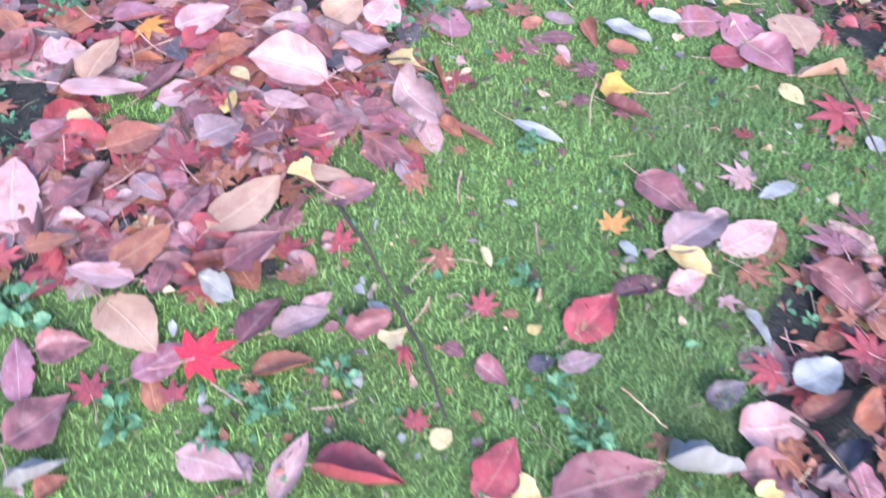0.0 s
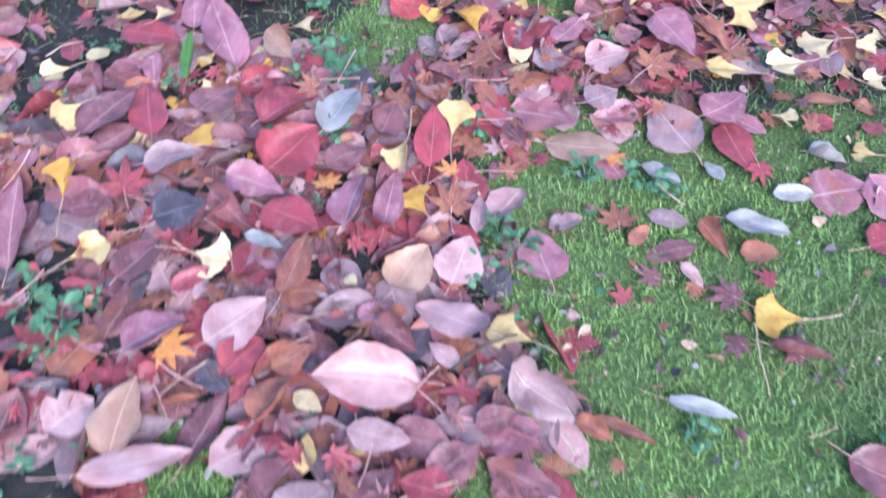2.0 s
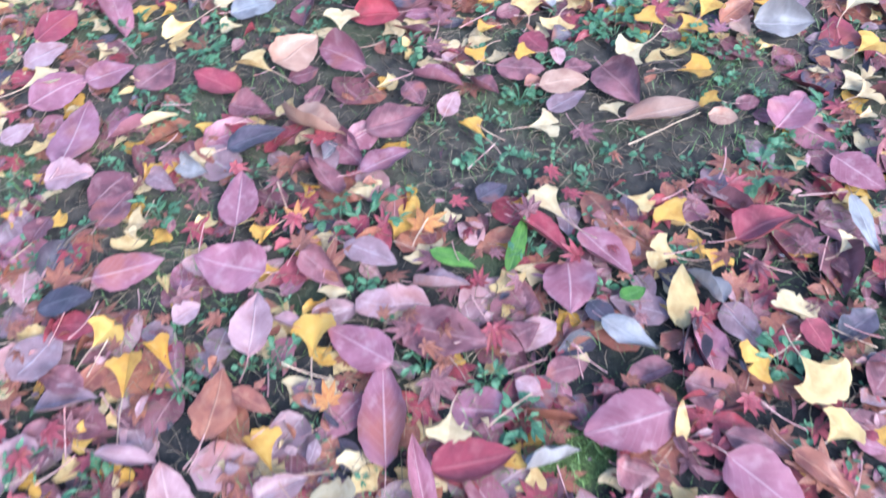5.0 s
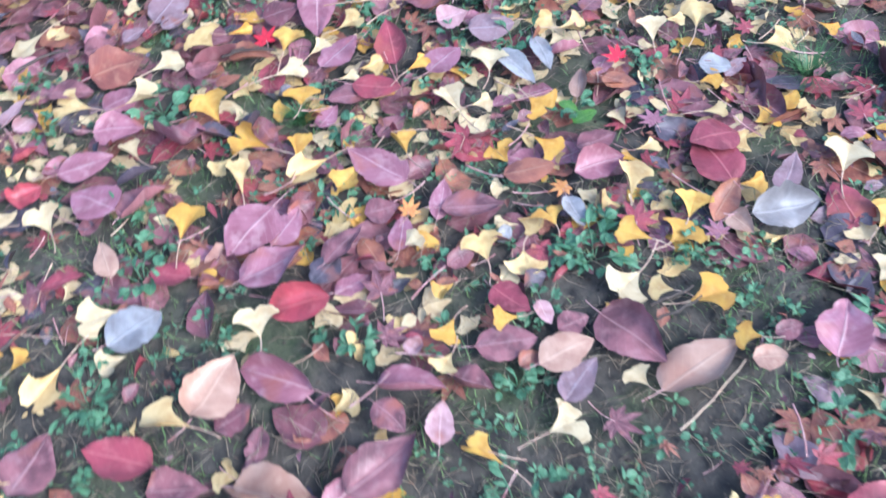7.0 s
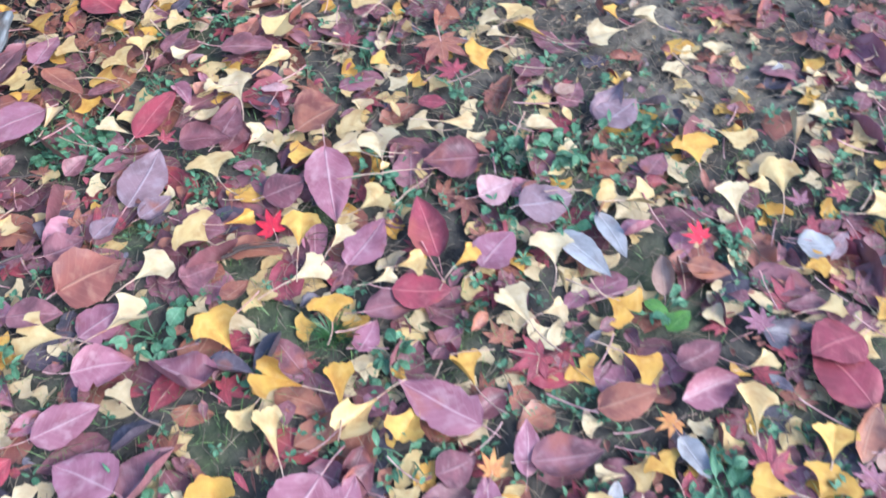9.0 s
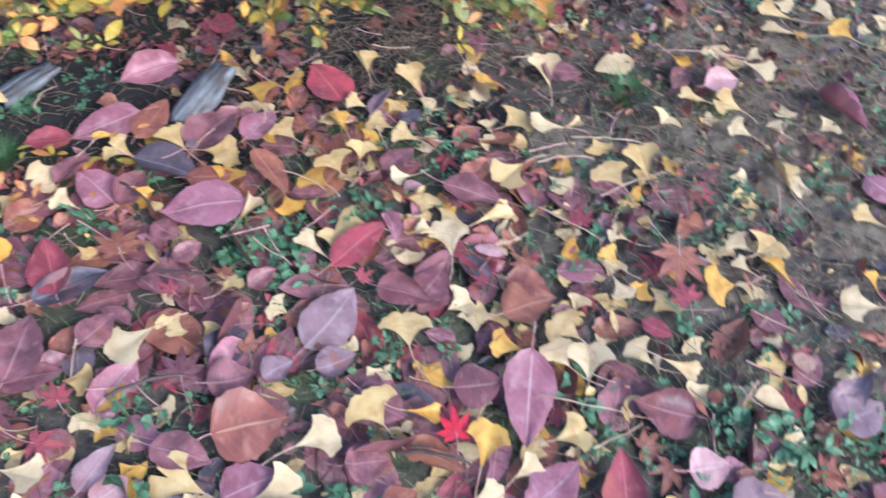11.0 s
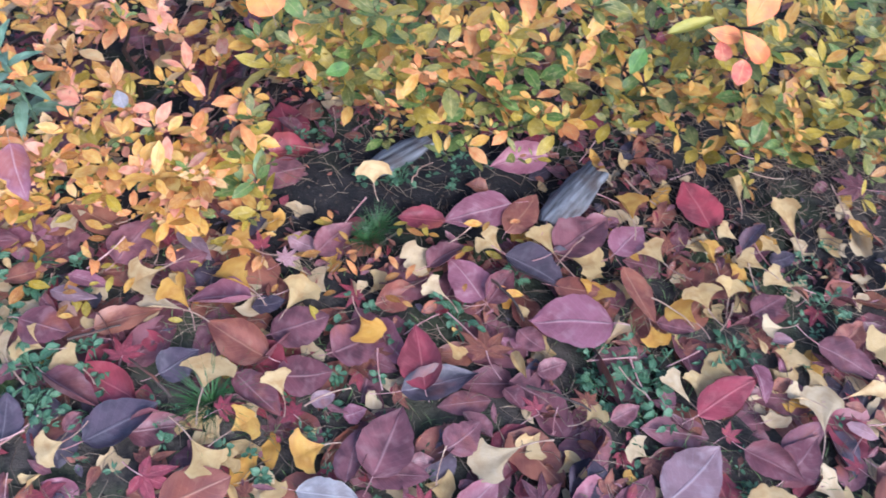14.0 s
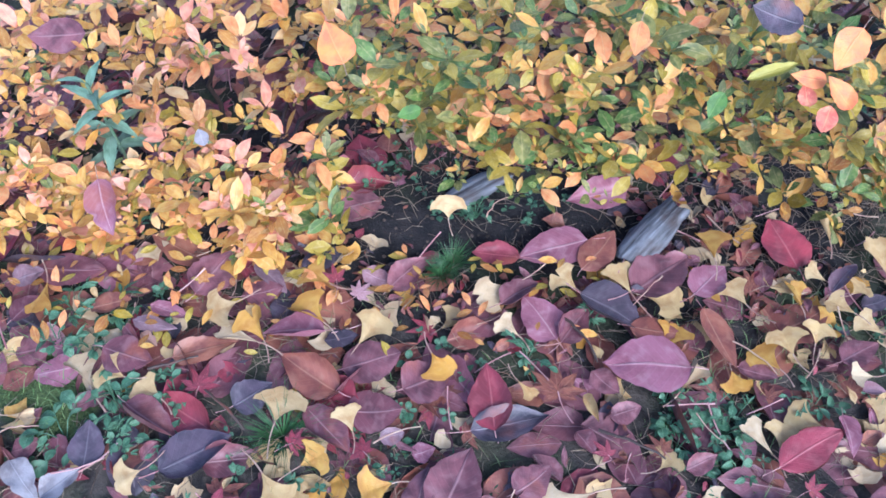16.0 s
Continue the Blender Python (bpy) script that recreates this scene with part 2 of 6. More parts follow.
def maple_blade(rng):
    """A palmate maple leaf one long with five to seven pointed lobes round the stalk's end."""
    lobes = rng.choice((5, 7, 7))
    verts, uvs, faces = [], [], []
    droop, phase = rng.uniform(-0.30, 0.12), rng.uniform(0, 6)
    widest = 118 if lobes == 7 else 92
    for k in range(lobes):
        q = -1 + 2 * k / (lobes - 1)
        a = radians(widest * q + rng.uniform(-5, 5))
        reach = (1.0 - 0.50 * abs(q) ** 1.7) * rng.uniform(0.92, 1.05) * 0.72
        base = len(verts)
        steps = ((0.0, 0.03), (0.2, 0.085), (0.42, 0.102), (0.60, 0.082), (0.80, 0.042), (1.0, 0.0))
        for f, w in steps:
            for s in (-1, 0, 1):
                r, side = f * reach, s * w * (0.7 + 0.5 * reach)
                x, y = r * math.sin(a) + side * math.cos(a), r * math.cos(a) - side * math.sin(a)
                z = droop * r * r + 0.05 * math.sin(a * 2 + phase) * r + 0.09 * abs(side) * (1 if s else 0) - 0.012 * (s == 0)
                verts.append((x, y - 0.22, z + 0.0015 * k))
                uvs.append((0.5 + 0.45 * s, f))
        for i in range(len(steps) - 1):
            for j in range(2):
                p = base + 3 * i + j
                faces.append((p, p + 1, p + 4, p + 3))
    return verts, uvs, faces


def tube(points, radii, sides=5):
    verts, uvs, faces = [], [], []
    for i, (p, r) in enumerate(zip(points, radii)):
        d = Vector(points[min(i + 1, len(points) - 1)]) - Vector(points[max(i - 1, 0)])
        side = d.cross((0, 0, 1))
        side = side.normalized() if side.length > 1e-6 else Vector((1, 0, 0))
        up = side.cross(d).normalized()
        for k in range(sides):
            a = 2 * math.pi * k / sides
            verts.append(tuple(Vector(p) + r * (math.cos(a) * side + math.sin(a) * up)))
            uvs.append((k / sides, i / (len(points) - 1)))
    for i in range(len(points) - 1):
        for k in range(sides):
            a, b = i * sides + k, i * sides + (k + 1) % sides
            faces.append((a, b, b + sides, a + sides))
    return verts, uvs, faces


def stalk_mesh(rng, start, length, r):
    side, lift = rng.uniform(-0.35, 0.35), rng.uniform(-0.10, 0.25)
    pts = [(side * length * f * f, start - length * f, lift * length * f * f + 0.004) for f in (0, 0.25, 0.5, 0.75, 1.0)]
    return tube(pts, [r * (1.15 - 0.4 * f) for f in (0, 0.25, 0.5, 0.75)] + [r * 1.25])


shapes = random.Random(11)
OVALS = [oval_blade(shapes, 14, 8, wild=1.6 if k >= 36 else 0.75 if k % 3 else 1.3) for k in range(44)]
FANS = [fan_blade(shapes) for _ in range(20)]
MAPLES = [maple_blade(shapes) for _ in range(8)]
LOOSE = {"O": [oval_blade(shapes, 8, 4, 1.15) for _ in range(16)], "G": [fan_blade(shapes, 3, 10) for _ in range(10)], "A": MAPLES}
STALKS = {
    "O": [stalk_mesh(shapes, -0.49, shapes.uniform(0.16, 0.40), 0.011) for _ in range(6)],
    "G": [stalk_mesh(shapes, -0.47, shapes.uniform(0.5, 1.0), 0.021) for _ in range(6)],
    "A": [stalk_mesh(shapes, -0.20, shapes.uniform(0.35, 0.7), 0.012) for _ in range(6)],
}
BLADES = {"O": OVALS, "G": FANS, "A": MAPLES}
cache = {}


def shared(kind, which, i, look_key):
    key = (kind, which, i, look_key)
    if key not in cache:
        v, uv, f = (BLADES if which == "blade" else STALKS)[kind][i]
        mat = LEAF[look_key] if which == "blade" else (STALK if look_key in "wyYo" else RED_STALK)
        cache[key] = mesh_of(which, v, f, [mat], uv)
    return cache[key]


def part(name, me, parent, label=""):
    ob = new(name, me)
    ob.parent = parent
    if label:
        ob["label"] = label
    return ob


# ---- the ground ----
def lawn(x, y):
    """How mossy and grassy the ground is at a place, 0 to 1."""
    wob = 0.09 * noise.noise((x * 4.0, y * 4.0, 0.0)) + 0.05 * noise.noise((x * 13.0, y * 13.0, 4.0))
    edge = -0.06 - 0.15 * max(y - 1.75, 0) if y > 1.28 else -0.06 - 2.2 * (1.28 - y)
    a = (x - edge + wob) / 0.10
    b = (2.16 + 0.10 * x - y + wob) / 0.12
    right = (0.55 + 0.10 * max(y - 1.9, 0) + 0.45 * min(max((2.05 - y) / 0.25, 0), 1) - x + 0.8 * wob) / 0.08
    g = min(a, b, right, (y - 0.48 + 1.6 * wob) / 0.12, (x + 1.15 + 1.5 * wob) / 0.12, 1.0)
    for cx, cy, r in ((-0.265, 2.20, 0.115), (-0.30, 1.47, 0.075), (-0.03, 2.32, 0.07), (-1.0, 4.0, 0.10), (0.58, 4.05, 0.06)):
        g = max(g, (r - math.hypot(x - cx, y - cy) + 0.6 * wob) / 0.05)
    g = min(g, 6 * (math.hypot((x - 0.66) / 0.12, (y - 1.38) / 0.24) - 0.85 + 2 * wob))
    return min(max(g, 0.0), 1.0)


def height(x, y):
    return 0.010 * noise.noise((x * 3.0, y * 3.0, 1.0)) + 0.005 * noise.noise((x * 14.0, y * 14.0, 2.0)) + 0.0025 * noise.noise((x * 45.0, y * 45.0, 3.0)) - 0.004


def trodden(x, y):
    """How bare and worn the soil is, 0 to 1."""
    return min(max(1.6 - 1.3 * math.hypot((x - 0.85) / 0.6, (y - 3.92) / 0.55) + noise.noise((x * 5, y * 5, 8)), 0), 1)


def build_ground():
    near_x = [-1.9 + 0.02 * i for i in range(176)]
    near_y = [0.3 + 0.02 * i for i in range(261)]
    far = (0.3, 1.0, 3.0, 10.0, 40.0, 160.0, 600.0)
    xs = [near_x[0] - d for d in reversed(far)] + near_x + [near_x[-1] + d for d in far]
    ys = [near_y[0] - d for d in reversed(far)] + near_y + [near_y[-1] + d for d in far]
    verts = [(x, y, height(x, y)) for y in ys for x in xs]
    w = len(xs)
    faces = [(j * w + i, j * w + i + 1, (j + 1) * w + i + 1, (j + 1) * w + i) for j in range(len(ys) - 1) for i in range(w - 1)]
    me = mesh_of("ground", verts, faces, [soil_look()])
    moss = me.attributes.new("moss", "FLOAT", "POINT")
    moss.data.foreach_set("value", [max(lawn(x, y), 0.24 * (y > 2.3 or y < 0.4 or abs(x) > 1.7) * (1 - trodden(x, y))) for x, y, z in verts])
    worn = me.attributes.new("dry", "FLOAT", "POINT")
    worn.data.foreach_set("value", [max(trodden(x, y), 0.30 * min(max((y - 2.5) / 0.3, 0), 1) * min(max((4.1 - y) / 0.1, 0), 1) * min(max((1.7 - abs(x + 0.1)) / 0.6, 0), 1)) for x, y, z in verts])
    return tagged(new("ground", me), "dark moist soil with patches of green moss", "ground", kind="structure")


build_ground()


def build_grass():
    rng = random.Random(5)
    verts, faces, slots = [], [], []
    for n in range(580000):
        lawny = n < 430000
        x, y = (rng.uniform(-0.8 if n < 360000 else -1.3, 1.1), rng.uniform(0.4, 2.4)) if lawny else (rng.uniform(-1.4, 1.25), rng.uniform(2.1, 4.6))
        g = lawn(x, y)
        sparse = 0.0 if lawny or y > 4.12 else 0.46 * min(max(noise.noise((x * 4.0, y * 4.0, 6.0)) + 0.35, 0), 1) * (1 - 0.8 * trodden(x, y))
        if rng.random() > g * (0.85 if lawny else 0.6) + sparse:
            continue
        h, a, w = 0.004 + 0.012 * rng.random() ** 1.8, rng.uniform(0, 6.283), rng.uniform(0.0003, 0.00075)
        mossy = lawny and x + 0.12 * noise.noise((x * 5.0, y * 5.0, 7.0)) + rng.gauss(0, 0.05) < 0.30
        h *= 0.72 if mossy else 1.0
        h *= 1.5 if not lawny else 0.6 if y > 1.95 + 0.1 * x else 1.0
        lean = rng.uniform(0.3, 1.8) * h
        z = height(x, y) - 0.001
        dx, dy, tx, ty = math.cos(a) * lean, math.sin(a) * lean, -math.sin(a) * w, math.cos(a) * w
        n = len(verts)
        verts += [(x - tx, y - ty, z), (x + tx, y + ty, z), (x + dx * 0.4 + tx * 0.8, y + dy * 0.4 + ty * 0.8, z + 0.65 * h), (x + dx * 0.4 - tx * 0.8, y + dy * 0.4 - ty * 0.8, z + 0.65 * h), (x + dx, y + dy, z + h)]
        faces += [(n, n + 1, n + 2, n + 3), (n + 3, n + 2, n + 4)]
        slots += [0, 0] if mossy else [1, 1]
    return tagged(new("grass", mesh_of("grass", verts, faces, [MOSS, GRASS], slots=slots)), "short bright green mossy grass on soil", "grass", kind="stuff")


build_grass()

# ---- fallen leaves that can be told apart ----
OVAL_LABEL = {
    "m": "dark maroon oval fallen leaf on the litter", "p": "mauve pink oval fallen leaf with pale midrib", "k": "pale pink oval fallen leaf, underside up",
    "c": "crimson oval fallen leaf with darker edges", "b": "russet brown oval fallen leaf, partly dried", "t": "broad tan pink oval fallen leaf with fine veins", "n": "grey mauve oval fallen leaf, underside up",
    "g": "pale grey withered leaf curled on the ground", "d": "dark slate purple decaying oval leaf", "e": "fresh green narrow leaf among fallen leaves",
    "w": "small whitish withered leaf on the grass", "y": "pale yellow narrow fallen leaf on the litter",
}
FAN_LABEL = {"w": "cream ginkgo leaf with a long stalk", "y": "straw yellow ginkgo leaf with wavy edge", "Y": "golden yellow ginkgo leaf on the litter", "o": "orange tinted ginkgo leaf on the litter"}
MAPLE_LABEL = {"c": "red maple leaf with pointed lobes", "m": "dark maroon maple leaf with pointed lobes", "b": "red brown dried maple leaf", "r": "bright scarlet maple leaf lying flat", "k": "pink curled maple leaf", "o": "small orange maple leaf", "p": "purple maple leaf with pointed lobes"}
TABLES = {"O": ("oval_leaf", OVAL_LABEL, "leaf", "fallen oval leaves"), "G": ("ginkgo_leaf", FAN_LABEL, "ginkgo leaf", "fallen ginkgo leaves"), "A": ("maple_leaf", MAPLE_LABEL, "maple leaf", "fallen maple leaves")}
chance = random.Random(77)
lying = []


def fallen(kind, tone, x, y, turn, length, width):
    """One fallen leaf: a blade and a stalk, laid on the ground or on the leaves already there."""
    name, labels, category, group = TABLES[kind]
    under = sum(1 for a, b, r in lying if math.hypot(a - x, b - y) < 0.45 * (r + length))
    lying.append((x, y, length))
    z = height(x, y) + (0.023 if lawn(x, y) < 0.5 else 0.010) + 0.0028 * min(under, 6)
    tilt = 7 if kind == "O" else 10
    root = new(name)
    root.empty_display_size = 0.02
    i = chance.randrange(len(BLADES[kind])) if kind != "O" else chance.randrange(36, 44) if tone == "g" and width > 0.45 * length else chance.randrange(36)
    root.matrix_world = pose(x, y, z, chance.uniform(-tilt, tilt), chance.uniform(-tilt, tilt), turn) @ Matrix.Diagonal((width, length, 0.58 * length, 1))
    part("blade", shared(kind, "blade", i, tone), root)
    part("stalk", shared(kind, "stalk", chance.randrange(6), tone), root)
    return tagged(root, labels[tone], category, group)


def oval(tone, x, y, turn, length, width):
    return fallen("O", tone, x, y, turn, length, width)


lesser_heaps = {}


def lesser(tone, x, y, turn, length, width):
    """A small or half-hidden oval leaf, joined with the others of its tone."""
    v, uv, f = chance.choice(LOOSE["O"])
    m = pose(x, y, height(x, y) + (0.021 if lawn(x, y) < 0.5 else 0.010), chance.uniform(-8, 8), chance.uniform(-8, 8), turn) @ Matrix.Diagonal((width, length, 0.6 * length, 1))
    verts, uvs, faces = lesser_heaps.setdefault(tone, ([], [], []))
    n = len(verts)
    verts += [tuple(m @ Vector(p)) for p in v]
    uvs += uv
    faces += [tuple(i + n for i in q) for q in f]


def ginkgo(tone, x, y, turn, length, narrow=1.0):
    return fallen("G", tone, x, y, turn, length, length * narrow * chance.uniform(0.88, 1.06))


def maple(tone, x, y, turn, length):
    return fallen("A", tone, x, y, turn, length, length * chance.uniform(0.85, 1.0))


# ---- small plants, twigs ----
def leaflet(rng, rows=5, cols=4, broad=0.34):
    """A small green blade one long, rounded or pointed, from its foot at the origin."""
    cup, arch = rng.uniform(0.1, 0.35), rng.uniform(0.15, 0.4)

    def shape(u, v):
        s = 2 * u - 1
        half = broad * max(math.sin(math.pi * min(v ** (0.9 if broad > 0.25 else 0.75), 1)), 0) ** (0.6 if broad > 0.25 else 0.85)
        half *= 1 + 0.12 * math.sin(v * 24) * abs(s) ** 3
        return (s * half, v, cup * abs(s) * half - arch * v * v + 0.18 * v)

    return sheet(rows, cols, shape)


LEAFLETS = [leaflet(shapes, broad=b) for b in (0.36, 0.30, 0.22, 0.17, 0.13, 0.20)]

LEAFLET_MESH = [mesh_of("leaflet", v, f, [WEED], uv) for v, uv, f in LEAFLETS]


def weed(x, y, spread):
    """A low green weed: a few thin stems with small rounded leaves."""
    root = new("weed")
    root.empty_display_size = 0.02
    root.matrix_world = pose(x, y, height(x, y), 0, 0, chance.uniform(0, 360))
    stems = chance.randrange(5, 8)
    for k in range(stems):
        a = 2 * math.pi * (k + chance.uniform(-0.4, 0.4)) / stems
        n = spread * chance.uniform(0.4, 1.25)
        h = chance.uniform(0.012, 0.028)
        pts = [(0, 0, -0.004), (math.cos(a) * n * 0.4, math.sin(a) * n * 0.4, h * 0.85), (math.cos(a) * n, math.sin(a) * n, h)]
        v, uv, f = tube(pts, [0.0010, 0.0008, 0.0005], 4)
        part("stem", mesh_of("stem", v, f, [WEED], uv), root)
        for q in range(chance.randrange(3, 7)):
            f = chance.uniform(0.4, 1.0)
            leafy = part("leaf", chance.choice(LEAFLET_MESH), root)
            s = chance.uniform(0.007, 0.018) * min(max(spread / 0.026, 0.85), 1.7)
            leafy.matrix_basis = pose(math.cos(a) * n * f, math.sin(a) * n * f, h * min(1.6 * f, 1), chance.uniform(-15, 30), chance.uniform(-30, 30), math.degrees(a) - 90 + chance.uniform(-85, 85)) @ Matrix.Diagonal((s * chance.uniform(0.7, 1.2), s, s, 1))
    return tagged(root, "low green weed with small rounded leaves", "weed", "small green weeds")


def twig(x0, y0, x1, y1, thick):
    rng = chance
    pts, n = [], 7
    bow = rng.uniform(-0.06, 0.06) * math.hypot(x1 - x0, y1 - y0)
    for i in range(n + 1):
        f = i / n
        o = bow * math.sin(math.pi * f) + rng.uniform(-0.0015, 0.0015)
        d = Vector((x1 - x0, y1 - y0, 0)).normalized()
        px, py = x0 + (x1 - x0) * f - d.y * o, y0 + (y1 - y0) * f + d.x * o
        pts.append((px - x0, py - y0, 0.030 + 0.006 * math.sin(3 * f)))
    v, uv, f = tube(pts, [thick * (1 - 0.45 * i / n) for i in range(n + 1)], 6)
    ob = new("twig", mesh_of("twig", v, f, [STALK if thick < 0.0013 else TWIG], uv))
    ob.location = (x0, y0, height(x0, y0))
    return tagged(ob, "thin dry brown twig lying across the leaves", "twig", "fallen twigs")


def tuft(x, y, spread):
    """A tuft of fine dark green grass."""
    root = new("grass_tuft")
    root.location = (x, y, height(x, y))
    verts, faces = [], []
    for _ in range(150):
        a, h, w = chance.uniform(0, 6.283), 0.015 + chance.uniform(0.4, 1.0) * spread, 0.0009
        lean, r = chance.uniform(0.3, 1.0) * spread, chance.uniform(0, 0.35) * spread
        bx, by = math.cos(a) * r, math.sin(a) * r
        n = len(verts)
        for f in (0, 0.5, 1.0):
            cx, cy, cz = bx + math.cos(a) * lean * f * f, by + math.sin(a) * lean * f * f, h * (f - 0.3 * f * f) * 0.8
            q = w * (1 - 0.9 * f)
            verts += [(cx - math.sin(a) * q, cy + math.cos(a) * q, cz), (cx + math.sin(a) * q, cy - math.cos(a) * q, cz)]
        faces += [(n, n + 1, n + 3, n + 2), (n + 2, n + 3, n + 5, n + 4)]
    part("grass", mesh_of("grass", verts, faces, [TUFT]), root)["kind"] = "stuff"
    return tagged(root, "tuft of fine dark green grass blades", "grass tuft", "grass tufts")


TUFT = leaf_look("tuft_blade", (0.05, 0.13, 0.035), (0.08, 0.17, 0.05), (0.04, 0.09, 0.03), (0.1, 0.2, 0.06), flush=(0.07, 0.14, 0.04))

# fallen leaves on the trodden soil
ginkgo("y", 0.909, 3.756, -26.2001, 0.057)
ginkgo("w", 0.722, 3.952, -79.8245, 0.036)
ginkgo("y", 0.714, 3.701, 25.0169, 0.034)
# fallen leaves before the shrub's foot
maple("c", -0.743, 3.795, -113.199, 0.079)
# fallen leaves between lawn and litter
maple("b", 0.085, 1.471, -138.24, 0.049)
lesser("n", 0.068, 1.482, -142.907, 0.051, 0.025)
lesser("m", 0.019, 1.491, -126.69, 0.064, 0.023)
lesser("b", 0.095, 1.586, -116.565, 0.047, 0.021)
lesser("m", -0.01, 1.575, -63.4349, 0.047, 0.034)
lesser("m", -0.267, 1.509, -17.8503, 0.062, 0.036)
# fallen leaves on the dark soil past the lawn
maple("o", -0.119, 1.925, 42.7094, 0.046)
lesser("p", -0.573, 2.05, -158.714, 0.083, 0.029)
lesser("m", -0.606, 2.024, -114.567, 0.077, 0.057)
maple("b", 0.153, 2.17, -47.0214, 0.078)
lesser("n", -0.635, 2.573, -38.2338, 0.084, 0.071)
# fallen leaves on the lawn where the walk starts
lesser("c", -0.302, 1.605, 149.184, 0.066, 0.056)
lesser("m", -0.136, 1.657, -116.952, 0.066, 0.042)
lesser("b", -0.575, 1.536, 63.0605, 0.068, 0.04)
lesser("m", -0.528, 1.487, 0.71616, 0.08, 0.053)
lesser("m", 0.03, 1.518, -103.134, 0.092, 0.038)
lesser("c", -0.072, 1.486, 78.6901, 0.056, 0.046)
lesser("m", -0.087, 1.539, -95.6307, 0.071, 0.05)
lesser("m", -0.129, 1.469, -36.7328, 0.084, 0.054)
lesser("m", -0.222, 1.477, -24.2277, 0.066, 0.058)
lesser("b", 0.677, 1.452, -151.504, 0.04, 0.037)
lesser("m", 0.629, 1.49, -118.301, 0.089, 0.055)
lesser("p", 0.462, 1.954, -140.641, 0.115, 0.067)
maple("c", 0.635, 1.852, 81.5289, 0.062)
lesser("k", -0.466, 1.51, -35.5377, 0.06, 0.06)
# fallen leaves along the lawn's edge
lesser("m", -0.572, 1.79, 112.62, 0.052, 0.05)
lesser("k", -0.079, 1.644, 54.6052, 0.047, 0.024)
lesser("p", -0.168, 1.687, -55.1247, 0.04, 0.027)
maple("b", -0.167, 1.677, 61.1892, 0.059)
lesser("b", -0.086, 2.075, -139.028, 0.05, 0.029)
maple("b", -0.103, 2.142, -44.1931, 0.065)
lesser("m", -0.157, 2.101, 70.4976, 0.051, 0.038)
lesser("m", 0.358, 2.346, -49.3987, 0.083, 0.044)
maple("b", 0.245, 2.202, 137.49, 0.063)
lesser("b", 0.135, 1.863, -39.2894, 0.043, 0.023)
lesser("m", -0.037, 2.006, -144.834, 0.054, 0.031)
maple("o", -0.38, 1.605, -100.081, 0.059)
lesser("b", -0.246, 1.615, -48.8141, 0.053, 0.038)
lesser("m", -0.257, 1.928, -50.7743, 0.063, 0.052)
lesser("m", -0.65, 2.019, -141.582, 0.074, 0.036)
lesser("m", 0.176, 1.845, -68.4986, 0.071, 0.034)
lesser("n", -0.003, 2.154, -70.6155, 0.057, 0.052)
lesser("m", -0.381, 1.812, -125.929, 0.085, 0.04)
# fallen leaves past the lawn
lesser("p", -0.537, 2.949, 114.044, 0.071, 0.06)
lesser("m", -0.605, 2.533, 55.4915, 0.078, 0.038)
lesser("b", 0.411, 2.973, -62.418, 0.076, 0.042)
lesser("c", 0.296, 2.401, -169.16, 0.048, 0.035)
lesser("m", 0.005, 2.42, -80.7067, 0.056, 0.034)
lesser("m", 0.09, 2.39, 102.529, 0.065, 0.045)
lesser("b", -0.366, 2.451, -131.468, 0.057, 0.028)
lesser("m", -0.652, 2.774, 147.619, 0.049, 0.046)
lesser("m", -0.354, 2.952, -114.444, 0.072, 0.052)
lesser("m", -0.56, 2.831, 138.122, 0.078, 0.069)
lesser("p", -0.189, 2.851, -68.587, 0.055, 0.052)
lesser("m", -0.041, 2.479, -73.9264, 0.061, 0.043)
lesser("m", -0.268, 2.623, -141.45, 0.082, 0.044)
lesser("c", -0.59, 2.607, -103.191, 0.066, 0.045)
lesser("m", 0.182, 2.287, -117.646, 0.071, 0.032)
lesser("d", -0.029, 2.701, -68.1986, 0.048, 0.04)
lesser("m", -0.126, 2.499, -116.771, 0.124, 0.07)
lesser("k", -0.044, 2.406, -133.958, 0.039, 0.024)
lesser("n", -0.593, 2.497, -87.0263, 0.077, 0.054)
ginkgo("w", -0.144, 2.372, 165.964, 0.045)
maple("b", -0.26, 2.634, -20.556, 0.078)
lesser("k", -0.205, 2.557, -117.848, 0.06, 0.046)
lesser("d", 0.35, 2.407, -65.556, 0.06, 0.039)
ginkgo("w", 0.385, 2.518, -55.1755, 0.034)
lesser("d", 0.065, 2.483, -149.421, 0.051, 0.033)
ginkgo("Y", 0.566, 2.848, -75.9638, 0.045)
ginkgo("w", 0.495, 2.718, -75.2564, 0.035)
ginkgo("w", 0.524, 2.758, -83.6598, 0.041)
lesser("m", -0.502, 3.069, -48.9452, 0.082, 0.07)
lesser("k", -0.69, 3.164, -64.0935, 0.078, 0.079)
lesser("c", -0.679, 3.237, -54.1623, 0.089, 0.085)
lesser("p", -0.574, 3.237, 14.25, 0.13, 0.056)
# fallen leaves where the ginkgo leaves begin
lesser("b", 0.074, 2.9, -83.0888, 0.033, 0.027)
lesser("m", -0.268, 3.002, -82.1847, 0.051, 0.043)
maple("m", 0.121, 2.773, -140.194, 0.051)
maple("m", -0.056, 3.01, -79.5625, 0.05)
ginkgo("Y", -0.481, 3.204, -79.1145, 0.034)
